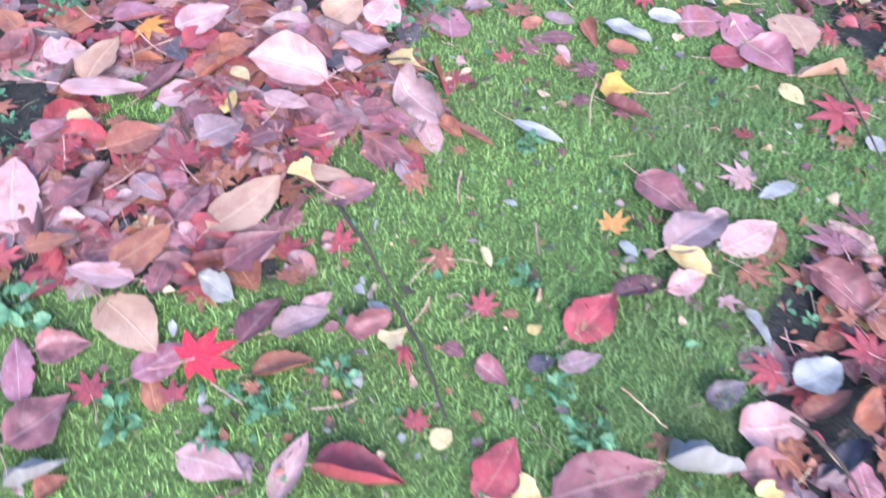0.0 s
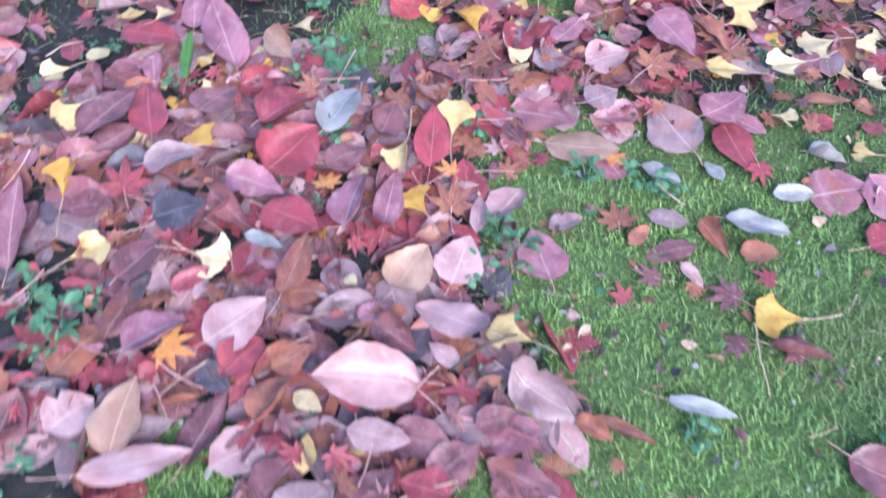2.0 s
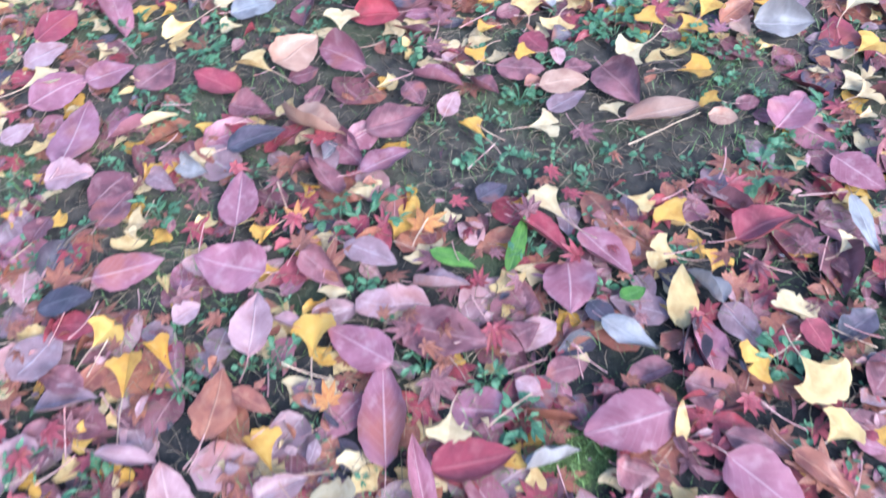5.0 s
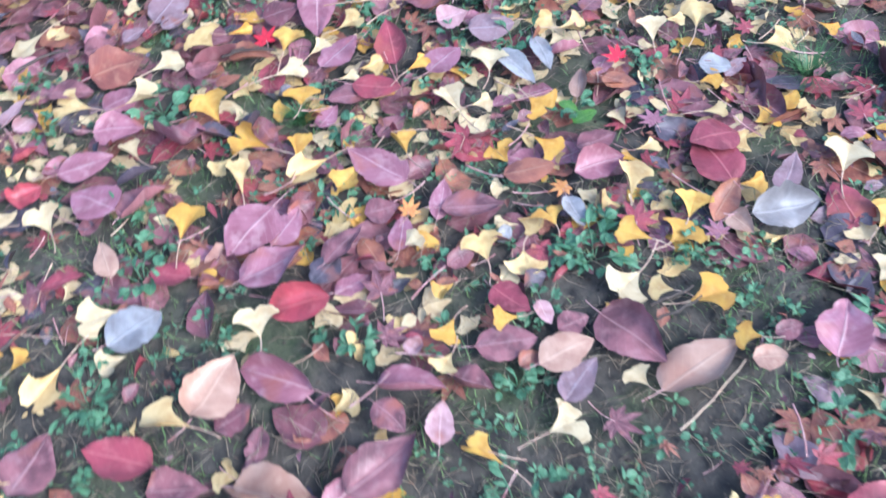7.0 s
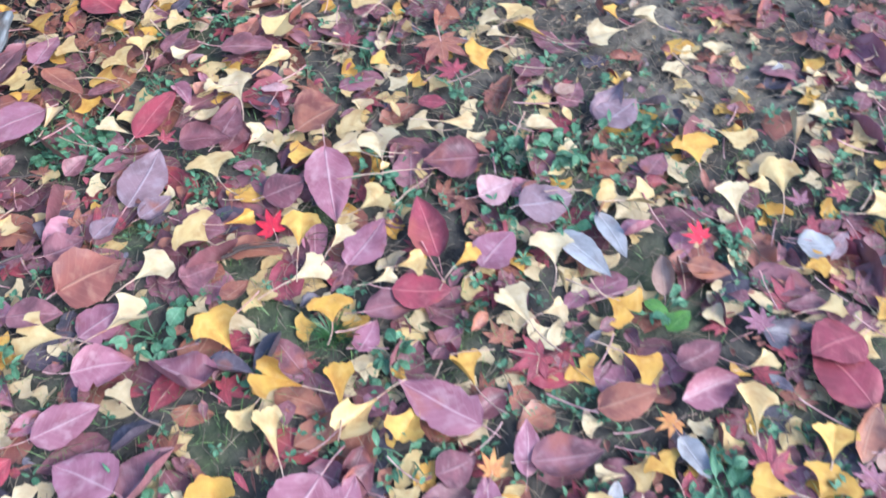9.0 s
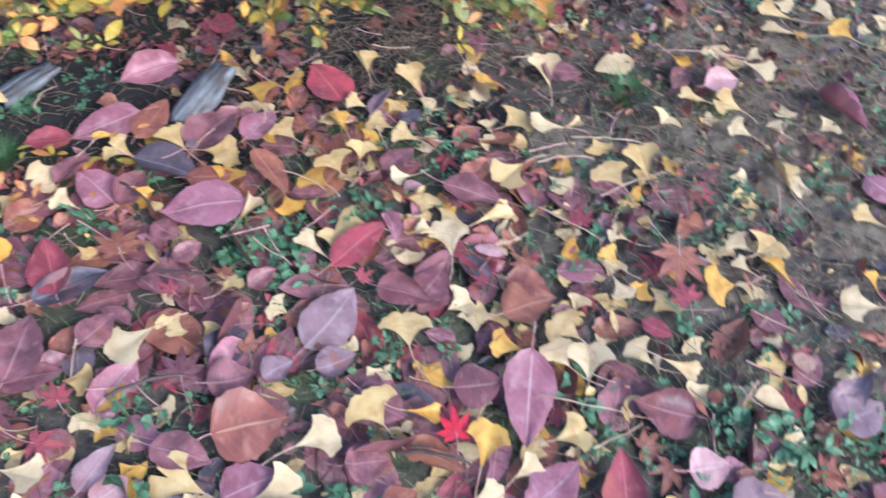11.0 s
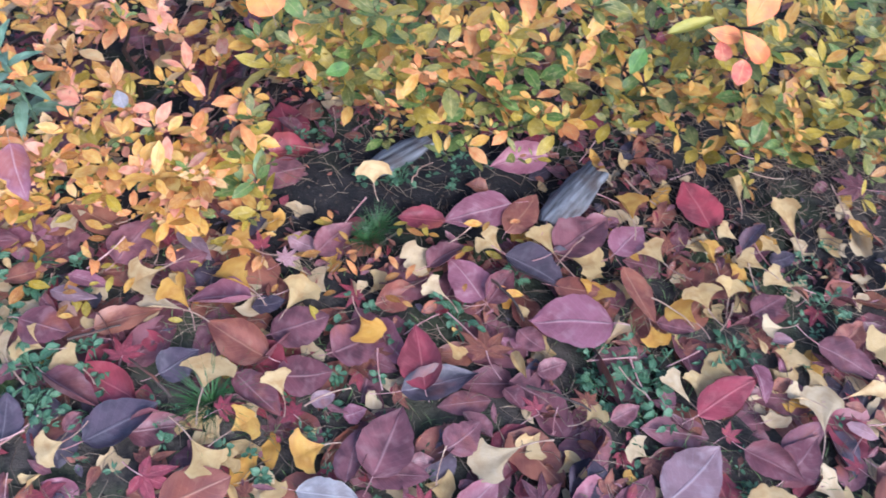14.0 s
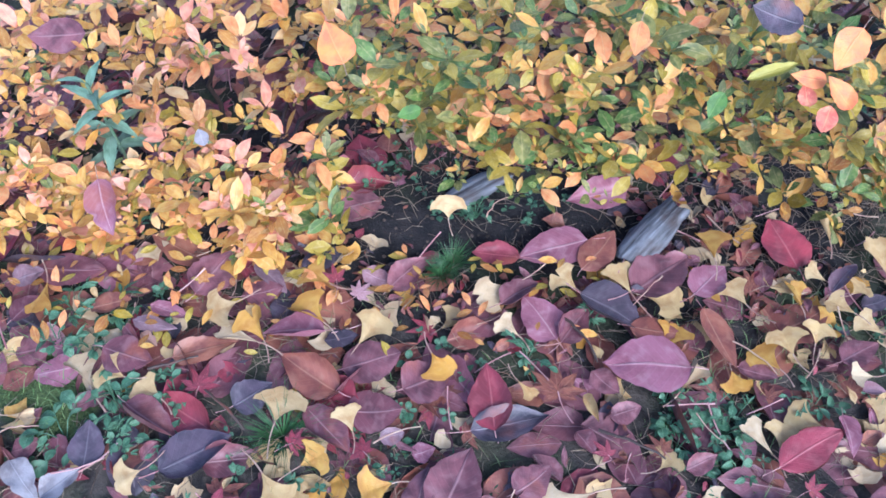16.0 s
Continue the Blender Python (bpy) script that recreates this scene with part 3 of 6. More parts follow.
# fallen leaves among the ginkgo leaves
lesser("m", 0.016, 3.202, -100.204, 0.051, 0.046)
lesser("p", 0.017, 3.397, -58.627, 0.048, 0.033)
lesser("m", 0.145, 2.917, -92.6026, 0.044, 0.035)
lesser("m", -0.083, 3.248, -74.2192, 0.048, 0.038)
lesser("m", -0.348, 3.385, -57.9946, 0.047, 0.032)
lesser("k", 0.121, 2.946, 175.236, 0.036, 0.025)
ginkgo("Y", 0.459, 2.978, -112.306, 0.038)
lesser("m", 0.327, 3.151, -95.4403, 0.063, 0.042)
lesser("p", 0.307, 3.113, -101.004, 0.073, 0.053)
ginkgo("Y", 0.268, 3.183, -150.255, 0.051)
ginkgo("y", -0.154, 3.386, 111.801, 0.039)
lesser("d", -0.143, 3.454, -136.888, 0.064, 0.036)
# fallen leaves in front of the shrub
lesser("g", 0.406, 3.764, -161.565, 0.028, 0.017)
ginkgo("w", 0.802, 4.236, -136.909, 0.038)
ginkgo("y", 0.236, 4.069, -72.582, 0.048)
lesser("m", -0.468, 3.8, -93.8141, 0.075, 0.043)
lesser("p", 0.687, 4.343, -130.314, 0.087, 0.082)
ginkgo("w", 0.463, 4.018, -55.561, 0.038)
ginkgo("w", 0.317, 4.043, -78.3664, 0.034)
ginkgo("w", 0.683, 4.1, -125.754, 0.055)
maple("c", -0.457, 3.71, -112.521, 0.058)
ginkgo("Y", 0.546, 4.138, -160.427, 0.043)
# fallen leaves beside the shrub
lesser("d", -1.144, 4.556, -91.828, 0.094, 0.061)
lesser("p", -0.98, 4.205, -138.814, 0.117, 0.042)
# fallen leaves on the lawn where the walk starts, lying on top
oval("k", -0.363, 1.253, 34, 0.119, 0.068)
oval("t", -0.095, 1.345, -21, 0.120, 0.066)
oval("k", -0.158, 1.597, -262, 0.123, 0.077)
oval("k", -0.076, 1.691, 70, 0.099, 0.051)
oval("k", -0.374, 1.467, -64, 0.117, 0.043)
oval("t", -0.406, 1.516, 2, 0.096, 0.063)
oval("k", -0.320, 1.647, -43, 0.086, 0.071)
oval("p", -0.409, 1.619, -45, 0.078, 0.072)
oval("b", -0.176, 1.237, -25, 0.085, 0.055)
oval("k", -0.198, 1.183, -257, 0.083, 0.039)
oval("g", -0.075, 1.226, 75, 0.058, 0.032)
oval("t", -0.139, 1.143, -114, 0.108, 0.063)
oval("p", -0.085, 1.116, -26, 0.067, 0.047)
lesser("b", -0.072, 1.080, 41, 0.052, 0.026)
maple("c", -0.050, 1.086, 31, 0.042)
maple("r", -0.038, 1.142, -39, 0.082)
oval("m", -0.189, 1.093, -58, 0.060, 0.044)
oval("p", -0.219, 1.051, 40, 0.095, 0.037)
maple("c", -0.139, 1.059, 55, 0.052)
oval("m", -0.160, 1.007, -25, 0.078, 0.059)
oval("g", -0.128, 0.956, -40, 0.062, 0.037)
lesser("b", -0.107, 0.949, -27, 0.036, 0.034)
oval("k", 0.103, 1.055, -2, 0.083, 0.042)
oval("c", 0.171, 1.070, -80, 0.098, 0.061)
oval("c", 0.303, 1.127, -13, 0.085, 0.049)
oval("b", 0.043, 1.159, -57, 0.071, 0.043)
oval("m", -0.050, 1.281, -28, 0.084, 0.053)
oval("m", -0.003, 1.204, -14, 0.079, 0.047)
oval("n", 0.037, 1.219, -45, 0.071, 0.041)
lesser("k", 0.043, 1.249, -28, 0.051, 0.029)
maple("c", 0.028, 1.350, 24, 0.058)
oval("m", 0.111, 1.248, -42, 0.064, 0.032)
lesser("g", 0.114, 1.273, -97, 0.036, 0.015)
ginkgo("w", 0.147, 1.242, -207, 0.043)
maple("b", 0.153, 1.365, -248, 0.054)
maple("c", 0.229, 1.325, -21, 0.044)
lesser("w", 0.208, 1.394, -144, 0.033, 0.014)
oval("c", 0.352, 1.350, -25, 0.085, 0.055)
lesser("p", 0.264, 1.234, -117, 0.050, 0.029)
lesser("m", 0.214, 1.248, -108, 0.030, 0.022)
lesser("y", 0.293, 1.309, -47, 0.020, 0.017)
lesser("n", 0.354, 1.286, -50, 0.060, 0.027)
lesser("d", 0.313, 1.268, -45, 0.038, 0.022)
maple("c", 0.204, 1.152, 5, 0.039)
lesser("w", 0.237, 1.140, -31, 0.028, 0.026)
ginkgo("y", 0.339, 1.107, -58, 0.039)
oval("m", 0.418, 1.151, -55, 0.131, 0.069)
oval("g", 0.512, 1.206, -73, 0.093, 0.066)
ginkgo("y", 0.577, 1.195, -229, 0.041)
oval("g", 0.611, 1.356, -43, 0.071, 0.048)
maple("c", 0.554, 1.345, -259, 0.059)
oval("b", 0.664, 1.328, -30, 0.080, 0.042)
oval("b", 0.623, 1.319, -42, 0.080, 0.032)
oval("d", 0.516, 1.301, -46, 0.057, 0.035)
oval("d", 0.653, 1.266, -22, 0.064, 0.034)
maple("p", 0.622, 1.593, 22, 0.104)
maple("c", 0.602, 1.819, -234, 0.088)
maple("k", 0.485, 1.647, 75, 0.065)
oval("g", 0.538, 1.633, -220, 0.077, 0.024)
oval("m", 0.404, 1.573, -113, 0.102, 0.060)
oval("n", 0.450, 1.530, -34, 0.121, 0.061)
oval("k", 0.515, 1.543, -41, 0.096, 0.054)
maple("b", 0.528, 1.477, -119, 0.052)
oval("y", 0.443, 1.475, 66, 0.071, 0.034)
oval("k", 0.450, 1.437, -44, 0.063, 0.033)
oval("m", 0.398, 1.413, -47, 0.075, 0.046)
maple("k", 0.503, 1.424, -148, 0.039)
lesser("g", 0.540, 1.407, -143, 0.060, 0.017)
maple("o", 0.346, 1.506, -7, 0.052)
lesser("g", 0.373, 1.464, -127, 0.033, 0.019)
oval("c", 0.448, 1.903, -57, 0.081, 0.057)
oval("p", 0.501, 1.916, -126, 0.095, 0.091)
oval("t", 0.532, 1.998, -149, 0.103, 0.084)
oval("p", 0.389, 1.969, -76, 0.083, 0.079)
oval("w", 0.542, 1.846, -132, 0.050, 0.034)
oval("t", 0.583, 1.912, -54, 0.092, 0.042)
lesser("g", 0.665, 1.786, -24, 0.033, 0.031)
oval("p", 0.016, 1.813, 22, 0.088, 0.062)
oval("g", 0.281, 1.898, -98, 0.083, 0.038)
lesser("b", 0.228, 1.871, -147, 0.066, 0.024)
oval("n", 0.042, 1.615, -114, 0.099, 0.057)
maple("c", 0.078, 1.695, 39, 0.038)
maple("c", 0.286, 1.817, 72, 0.038)
lesser("k", 0.201, 1.811, -141, 0.043, 0.019)
maple("m", 0.310, 1.714, 73, 0.044)
maple("m", 0.604, 1.518, 49, 0.062)
maple("m", 0.642, 1.633, 36, 0.062)
maple("c", 0.654, 1.412, 70, 0.055)
maple("b", 0.637, 1.453, 63, 0.038)
maple("m", 0.237, 1.786, 68, 0.055)
ginkgo("Y", 0.296, 1.758, -266, 0.061, 0.78)
ginkgo("y", -0.009, 1.681, 78, 0.058, 0.83)
oval("g", 0.210, 1.629, -94, 0.079, 0.022)
oval("b", 0.128, 1.589, -104, 0.076, 0.025)
oval("m", 0.318, 1.712, -98, 0.071, 0.038)
maple("m", 0.245, 1.717, 88, 0.045)
maple("c", 0.117, 1.769, 27, 0.042)
maple("m", 0.146, 1.799, 84, 0.044)
maple("c", 0.480, 1.732, 47, 0.039)
ginkgo("y", -0.049, 1.419, 68, 0.045)
oval("t", -0.030, 1.440, -81, 0.071, 0.032)
maple("c", -0.215, 1.390, 44, 0.087)
maple("c", -0.352, 1.353, 90, 0.039)
oval("b", -0.276, 1.392, -35, 0.081, 0.055)
oval("p", -0.386, 1.366, -26, 0.058, 0.055)
oval("n", -0.185, 1.450, -32, 0.070, 0.061)
lesser("w", -0.368, 1.402, -105, 0.045, 0.029)
lesser("w", -0.214, 1.562, -117, 0.041, 0.024)
oval("m", -0.319, 1.521, -14, 0.093, 0.054)
oval("b", -0.252, 1.559, -22, 0.063, 0.056)
oval("k", -0.130, 1.535, -97, 0.071, 0.041)
oval("m", -0.044, 1.520, -43, 0.069, 0.046)
lesser("y", -0.201, 1.504, 7, 0.043, 0.024)
oval("t", -0.138, 1.756, -24, 0.075, 0.067)
oval("k", -0.080, 1.777, -9, 0.071, 0.061)
oval("b", -0.257, 1.702, -80, 0.063, 0.044)
oval("b", -0.281, 1.206, -51, 0.059, 0.034)
oval("m", -0.296, 1.282, -21, 0.067, 0.050)
oval("m", -0.154, 1.321, -5, 0.076, 0.041)
oval("m", -0.038, 1.366, -5, 0.066, 0.026)
oval("n", -0.215, 1.321, -109, 0.061, 0.035)
lesser("m", -0.137, 1.208, 10, 0.048, 0.031)
# fallen leaves along the edge of the lawn, lying on top
ginkgo("w", -0.711, 2.021, -219, 0.048)
lesser("w", -0.669, 2.075, -38, 0.038, 0.037)
ginkgo("y", -0.661, 1.945, -222, 0.049)
ginkgo("Y", -0.607, 1.831, 11, 0.072, 0.64)
oval("m", -0.600, 1.953, -28, 0.102, 0.096)
oval("c", -0.545, 1.967, 24, 0.122, 0.053)
oval("m", -0.573, 1.906, -41, 0.069, 0.066)
ginkgo("Y", -0.458, 1.927, 67, 0.055, 0.88)
oval("m", -0.464, 2.008, -25, 0.072, 0.069)
oval("c", -0.356, 2.004, -46, 0.093, 0.083)
oval("c", -0.332, 1.930, -28, 0.103, 0.090)
oval("n", -0.483, 1.888, -67, 0.084, 0.051)
oval("p", -0.363, 1.861, -103, 0.086, 0.050)
oval("p", -0.645, 1.753, 21, 0.167, 0.056)
maple("c", -0.537, 1.845, 22, 0.081)
oval("d", -0.448, 1.806, -61, 0.070, 0.063)
oval("c", -0.302, 1.812, -103, 0.079, 0.066)
maple("o", -0.270, 1.879, 0, 0.047)
oval("p", -0.228, 1.849, 0, 0.100, 0.061)
oval("p", -0.182, 1.856, 2, 0.100, 0.038)
ginkgo("Y", -0.150, 1.857, 44, 0.056, 0.87)
maple("b", -0.103, 1.875, 0, 0.069)
lesser("k", -0.068, 1.855, 4, 0.068, 0.022)
ginkgo("y", -0.182, 1.935, -183, 0.068, 0.69)
oval("c", -0.147, 1.973, 6, 0.111, 0.049)
oval("m", -0.213, 1.990, -6, 0.083, 0.050)
ginkgo("y", -0.123, 2.017, 1, 0.067, 0.71)
maple("k", -0.063, 1.986, 29, 0.038)
oval("g", -0.282, 2.010, -14, 0.097, 0.055)
oval("p", -0.005, 2.055, -102, 0.098, 0.078)
oval("k", 0.079, 2.170, -60, 0.072, 0.069)
oval("n", 0.075, 2.090, -54, 0.054, 0.051)
oval("n", 0.175, 2.064, 34, 0.107, 0.080)
oval("p", 0.244, 2.101, -49, 0.077, 0.065)
oval("c", 0.262, 2.031, -158, 0.101, 0.054)
maple("c", 0.291, 1.988, -163, 0.047)
oval("t", 0.054, 2.003, -93, 0.103, 0.068)
maple("o", 0.099, 1.993, 9, 0.049)
oval("g", 0.160, 1.970, -109, 0.057, 0.030)
lesser("g", 0.229, 1.986, 32, 0.041, 0.023)
oval("g", 0.377, 2.029, -99, 0.053, 0.050)
lesser("g", 0.330, 1.958, -80, 0.056, 0.027)
lesser("c", 0.379, 2.099, -73, 0.038, 0.035)
oval("b", 0.390, 2.144, -81, 0.069, 0.037)
lesser("c", 0.446, 2.096, -43, 0.037, 0.030)
ginkgo("y", 0.427, 2.045, 79, 0.035)
ginkgo("w", 0.333, 2.193, -245, 0.072, 0.64)
ginkgo("w", 0.383, 2.255, -247, 0.058, 0.83)
ginkgo("w", 0.456, 2.256, 46, 0.043)
ginkgo("w", 0.453, 2.183, -240, 0.036)
ginkgo("y", 0.248, 2.167, -256, 0.072, 0.64)
oval("p", 0.173, 2.233, -147, 0.111, 0.061)
maple("b", 0.198, 2.166, 22, 0.049)
lesser("n", 0.042, 1.869, -63, 0.048, 0.029)
maple("b", 0.106, 1.892, 14, 0.059)
ginkgo("w", -0.378, 1.735, -98, 0.049)
ginkgo("y", -0.536, 1.726, -41, 0.056, 0.87)
oval("b", -0.274, 1.737, -4, 0.099, 0.039)
lesser("w", -0.204, 1.728, -122, 0.020, 0.017)
oval("m", -0.470, 1.724, -26, 0.077, 0.057)
lesser("c", -0.394, 1.700, -51, 0.051, 0.028)
lesser("c", -0.520, 1.672, -89, 0.059, 0.021)
lesser("g", -0.324, 1.770, -105, 0.058, 0.022)
# fallen leaves on the dark soil past the lawn, lying on top
oval("c", -0.607, 2.128, -87, 0.092, 0.066)
oval("p", -0.566, 2.205, 18, 0.099, 0.043)
oval("p", -0.501, 2.151, 31, 0.169, 0.064)
oval("t", -0.407, 2.131, 42, 0.091, 0.045)
oval("e", -0.534, 2.092, 15, 0.099, 0.026)
ginkgo("y", -0.494, 2.083, -187, 0.034)
oval("p", -0.567, 2.302, 10, 0.091, 0.038)
oval("c", -0.500, 2.271, -268, 0.110, 0.090)
oval("k", -0.401, 2.276, -249, 0.072, 0.058)
oval("k", -0.464, 2.349, 14, 0.102, 0.057)
oval("t", -0.722, 2.303, -22, 0.077, 0.056)
oval("b", -0.631, 2.292, -33, 0.071, 0.038)
oval("n", -0.671, 2.327, -125, 0.070, 0.037)
oval("k", -0.630, 2.320, -130, 0.062, 0.031)
oval("m", -0.623, 2.202, -115, 0.074, 0.044)
oval("n", -0.678, 2.180, -60, 0.061, 0.041)
ginkgo("w", -0.601, 2.168, -25, 0.034)
oval("c", -0.123, 2.325, -87, 0.098, 0.070)
oval("c", -0.231, 2.264, -97, 0.066, 0.060)
ginkgo("w", -0.278, 2.313, -20, 0.068, 0.70)
ginkgo("Y", -0.135, 2.228, 33, 0.072, 0.64)
oval("p", -0.214, 2.405, -5, 0.136, 0.061)
oval("p", -0.234, 2.498, 46, 0.107, 0.056)
oval("p", -0.185, 2.319, 2, 0.104, 0.032)
ginkgo("Y", -0.359, 2.385, 25, 0.065, 0.73)
oval("b", -0.411, 2.456, -16, 0.097, 0.054)
ginkgo("Y", -0.518, 2.519, -2, 0.072, 0.64)
ginkgo("Y", -0.474, 2.530, 30, 0.063, 0.76)
ginkgo("Y", -0.286, 2.524, -7, 0.072, 0.64)
maple("o", -0.278, 2.438, 12, 0.046)
oval("n", -0.336, 2.337, -74, 0.065, 0.039)
oval("k", -0.515, 2.413, -107, 0.076, 0.035)
ginkgo("w", -0.748, 2.492, -51, 0.048)
ginkgo("w", -0.772, 2.558, -40, 0.034)
oval("n", -0.789, 2.454, -29, 0.061, 0.057)
oval("k", -0.725, 2.410, -53, 0.062, 0.053)
oval("g", -0.037, 2.317, -79, 0.068, 0.036)
oval("p", 0.053, 2.337, -264, 0.106, 0.075)
lesser("y", 0.110, 2.327, -22, 0.055, 0.020)
oval("y", 0.163, 2.486, -16, 0.088, 0.038)
oval("g", 0.194, 2.492, 24, 0.062, 0.043)
oval("g", 0.087, 2.447, -136, 0.079, 0.034)
ginkgo("w", 0.287, 2.436, 46, 0.072, 0.64)
ginkgo("Y", 0.218, 2.381, -258, 0.043)
ginkgo("y", 0.277, 2.345, -161, 0.072, 0.64)
ginkgo("y", 0.272, 2.285, -61, 0.048)
oval("p", 0.016, 2.227, -31, 0.075, 0.041)
ginkgo("w", -0.059, 2.148, -146, 0.044)
maple("b", -0.099, 2.177, 20, 0.058)
maple("b", 0.227, 2.250, 19, 0.063)
oval("b", 0.231, 2.239, -142, 0.074, 0.029)
oval("m", 0.046, 2.280, -117, 0.048, 0.045)
oval("m", 0.107, 2.223, -57, 0.047, 0.044)
lesser("c", 0.013, 2.104, 42, 0.046, 0.028)
lesser("c", -0.091, 2.175, -67, 0.041, 0.037)
# fallen leaves on weedy soil past the lawn, lying on top
oval("p", -0.390, 2.656, 63, 0.109, 0.079)
oval("p", -0.524, 2.681, -80, 0.098, 0.058)
oval("k", -0.361, 2.558, -6, 0.102, 0.055)
lesser("k", -0.314, 2.547, -121, 0.053, 0.029)
oval("p", -0.374, 2.771, -6, 0.107, 0.057)
oval("m", -0.254, 2.784, 24, 0.095, 0.045)
ginkgo("Y", -0.338, 2.701, -235, 0.042)
maple("o", -0.296, 2.730, -9, 0.048)
maple("o", -0.123, 2.678, -25, 0.062)
oval("e", -0.015, 2.609, -27, 0.088, 0.023)
lesser("e", -0.101, 2.604, -127, 0.068, 0.022)
lesser("e", 0.108, 2.505, -76, 0.038, 0.025)
oval("p", 0.092, 2.571, -152, 0.096, 0.053)
oval("p", 0.034, 2.531, -192, 0.087, 0.067)
oval("c", 0.022, 2.619, -149, 0.092, 0.040)
oval("n", -0.121, 2.569, -109, 0.075, 0.046)
oval("n", -0.204, 2.633, -123, 0.077, 0.047)
oval("c", 0.300, 2.564, -75, 0.098, 0.067)
ginkgo("y", 0.159, 2.553, 58, 0.043)
ginkgo("w", 0.040, 2.660, 24, 0.072, 0.64)
ginkgo("y", 0.157, 2.638, -125, 0.041)
ginkgo("Y", 0.192, 2.611, 29, 0.048)
ginkgo("Y", 0.220, 2.526, -36, 0.034)
maple("m", 0.343, 2.528, -66, 0.046)
oval("g", 0.418, 2.542, -183, 0.095, 0.025)
oval("p", 0.447, 2.623, -152, 0.081, 0.058)
oval("t", -0.256, 2.891, -130, 0.108, 0.069)
oval("d", -0.347, 2.884, -73, 0.091, 0.057)
ginkgo("Y", -0.034, 2.819, 35, 0.055, 0.88)
oval("p", -0.619, 2.960, -9, 0.146, 0.079)
oval("k", -0.706, 2.973, -62, 0.056, 0.053)
oval("k", -0.617, 2.865, -86, 0.072, 0.068)
oval("p", -0.655, 3.063, -59, 0.102, 0.082)
oval("p", -0.576, 3.083, -67, 0.079, 0.068)
ginkgo("w", -0.685, 3.095, -57, 0.072, 0.64)
oval("c", -0.407, 3.023, 50, 0.090, 0.056)
oval("w", -0.497, 2.957, -83, 0.067, 0.034)
oval("p", -0.162, 2.789, -71, 0.084, 0.056)
oval("m", -0.137, 2.862, -76, 0.102, 0.061)
oval("g", -0.439, 2.844, -128, 0.054, 0.038)
maple("c", -0.253, 2.865, 24, 0.055)
oval("n", -0.483, 2.827, -135, 0.062, 0.034)
maple("b", -0.287, 2.674, -46, 0.052)
oval("m", -0.548, 2.790, -35, 0.078, 0.055)
oval("d", -0.605, 2.646, -85, 0.076, 0.051)
lesser("k", -0.447, 2.596, -62, 0.041, 0.039)
ginkgo("Y", -0.548, 2.583, -44, 0.046)
# fallen leaves where ginkgo leaves lie thick, lying on top
oval("t", -0.276, 3.049, -52, 0.091, 0.074)
oval("p", -0.206, 3.022, 41, 0.109, 0.057)
ginkgo("y", -0.342, 3.032, 52, 0.072, 0.64)
oval("m", -0.106, 2.908, -160, 0.053, 0.039)
oval("p", -0.067, 2.934, -122, 0.084, 0.051)
oval("k", -0.057, 2.873, -31, 0.055, 0.033)
ginkgo("w", 0.067, 2.804, -92, 0.050)
oval("n", 0.110, 2.846, -62, 0.072, 0.039)
oval("t", 0.115, 2.884, -90, 0.076, 0.050)
oval("m", 0.196, 2.865, -163, 0.105, 0.074)
oval("t", 0.241, 2.795, -82, 0.122, 0.069)
ginkgo("w", 0.170, 2.817, 8, 0.034)
oval("p", 0.410, 2.755, -49, 0.086, 0.063)
lesser("t", 0.314, 2.763, -117, 0.041, 0.036)
lesser("m", 0.357, 2.782, -104, 0.035, 0.029)
ginkgo("Y", 0.310, 2.800, 37, 0.034)
ginkgo("Y", 0.308, 2.865, -102, 0.058, 0.83)
oval("c", 0.095, 2.982, -160, 0.065, 0.043)
oval("m", 0.059, 2.930, -111, 0.076, 0.048)
ginkgo("Y", 0.073, 2.958, 65, 0.034)
maple("m", -0.040, 3.088, -13, 0.067)
oval("c", -0.146, 3.109, 74, 0.088, 0.056)
ginkgo("w", -0.198, 3.107, -9, 0.049)
ginkgo("w", -0.378, 3.219, 82, 0.061, 0.79)
oval("g", -0.339, 3.179, -74, 0.078, 0.074)
oval("c", -0.277, 3.237, 53, 0.059, 0.045)
oval("t", -0.348, 3.311, -2, 0.062, 0.033)
oval("c", -0.408, 3.304, -99, 0.064, 0.035)
oval("d", -0.089, 3.146, -58, 0.061, 0.042)
oval("p", -0.149, 3.180, -89, 0.099, 0.060)
oval("p", -0.112, 3.232, -59, 0.067, 0.047)
oval("p", -0.158, 3.247, -241, 0.099, 0.075)
oval("m", -0.055, 3.166, -67, 0.075, 0.045)
ginkgo("Y", -0.230, 3.316, -29, 0.072, 0.64)
oval("m", -0.275, 3.386, -66, 0.081, 0.064)
oval("p", -0.337, 3.421, 31, 0.090, 0.072)
ginkgo("y", -0.141, 3.349, -8, 0.072, 0.64)
oval("d", -0.270, 3.438, -87, 0.061, 0.040)
ginkgo("w", -0.265, 3.489, 15, 0.058, 0.83)
oval("p", -0.332, 3.500, -95, 0.085, 0.054)
oval("p", -0.197, 3.474, 27, 0.101, 0.070)
ginkgo("Y", -0.103, 3.407, 40, 0.072, 0.64)
ginkgo("Y", -0.046, 3.359, -21, 0.072, 0.64)
ginkgo("y", -0.050, 3.311, -258, 0.072, 0.64)
ginkgo("Y", 0.001, 3.273, -241, 0.064, 0.75)
oval("p", 0.041, 3.273, 24, 0.115, 0.063)
ginkgo("Y", 0.088, 3.292, -5, 0.056, 0.86)
oval("p", 0.093, 3.175, -36, 0.068, 0.032)
oval("m", 0.123, 3.139, -117, 0.084, 0.063)
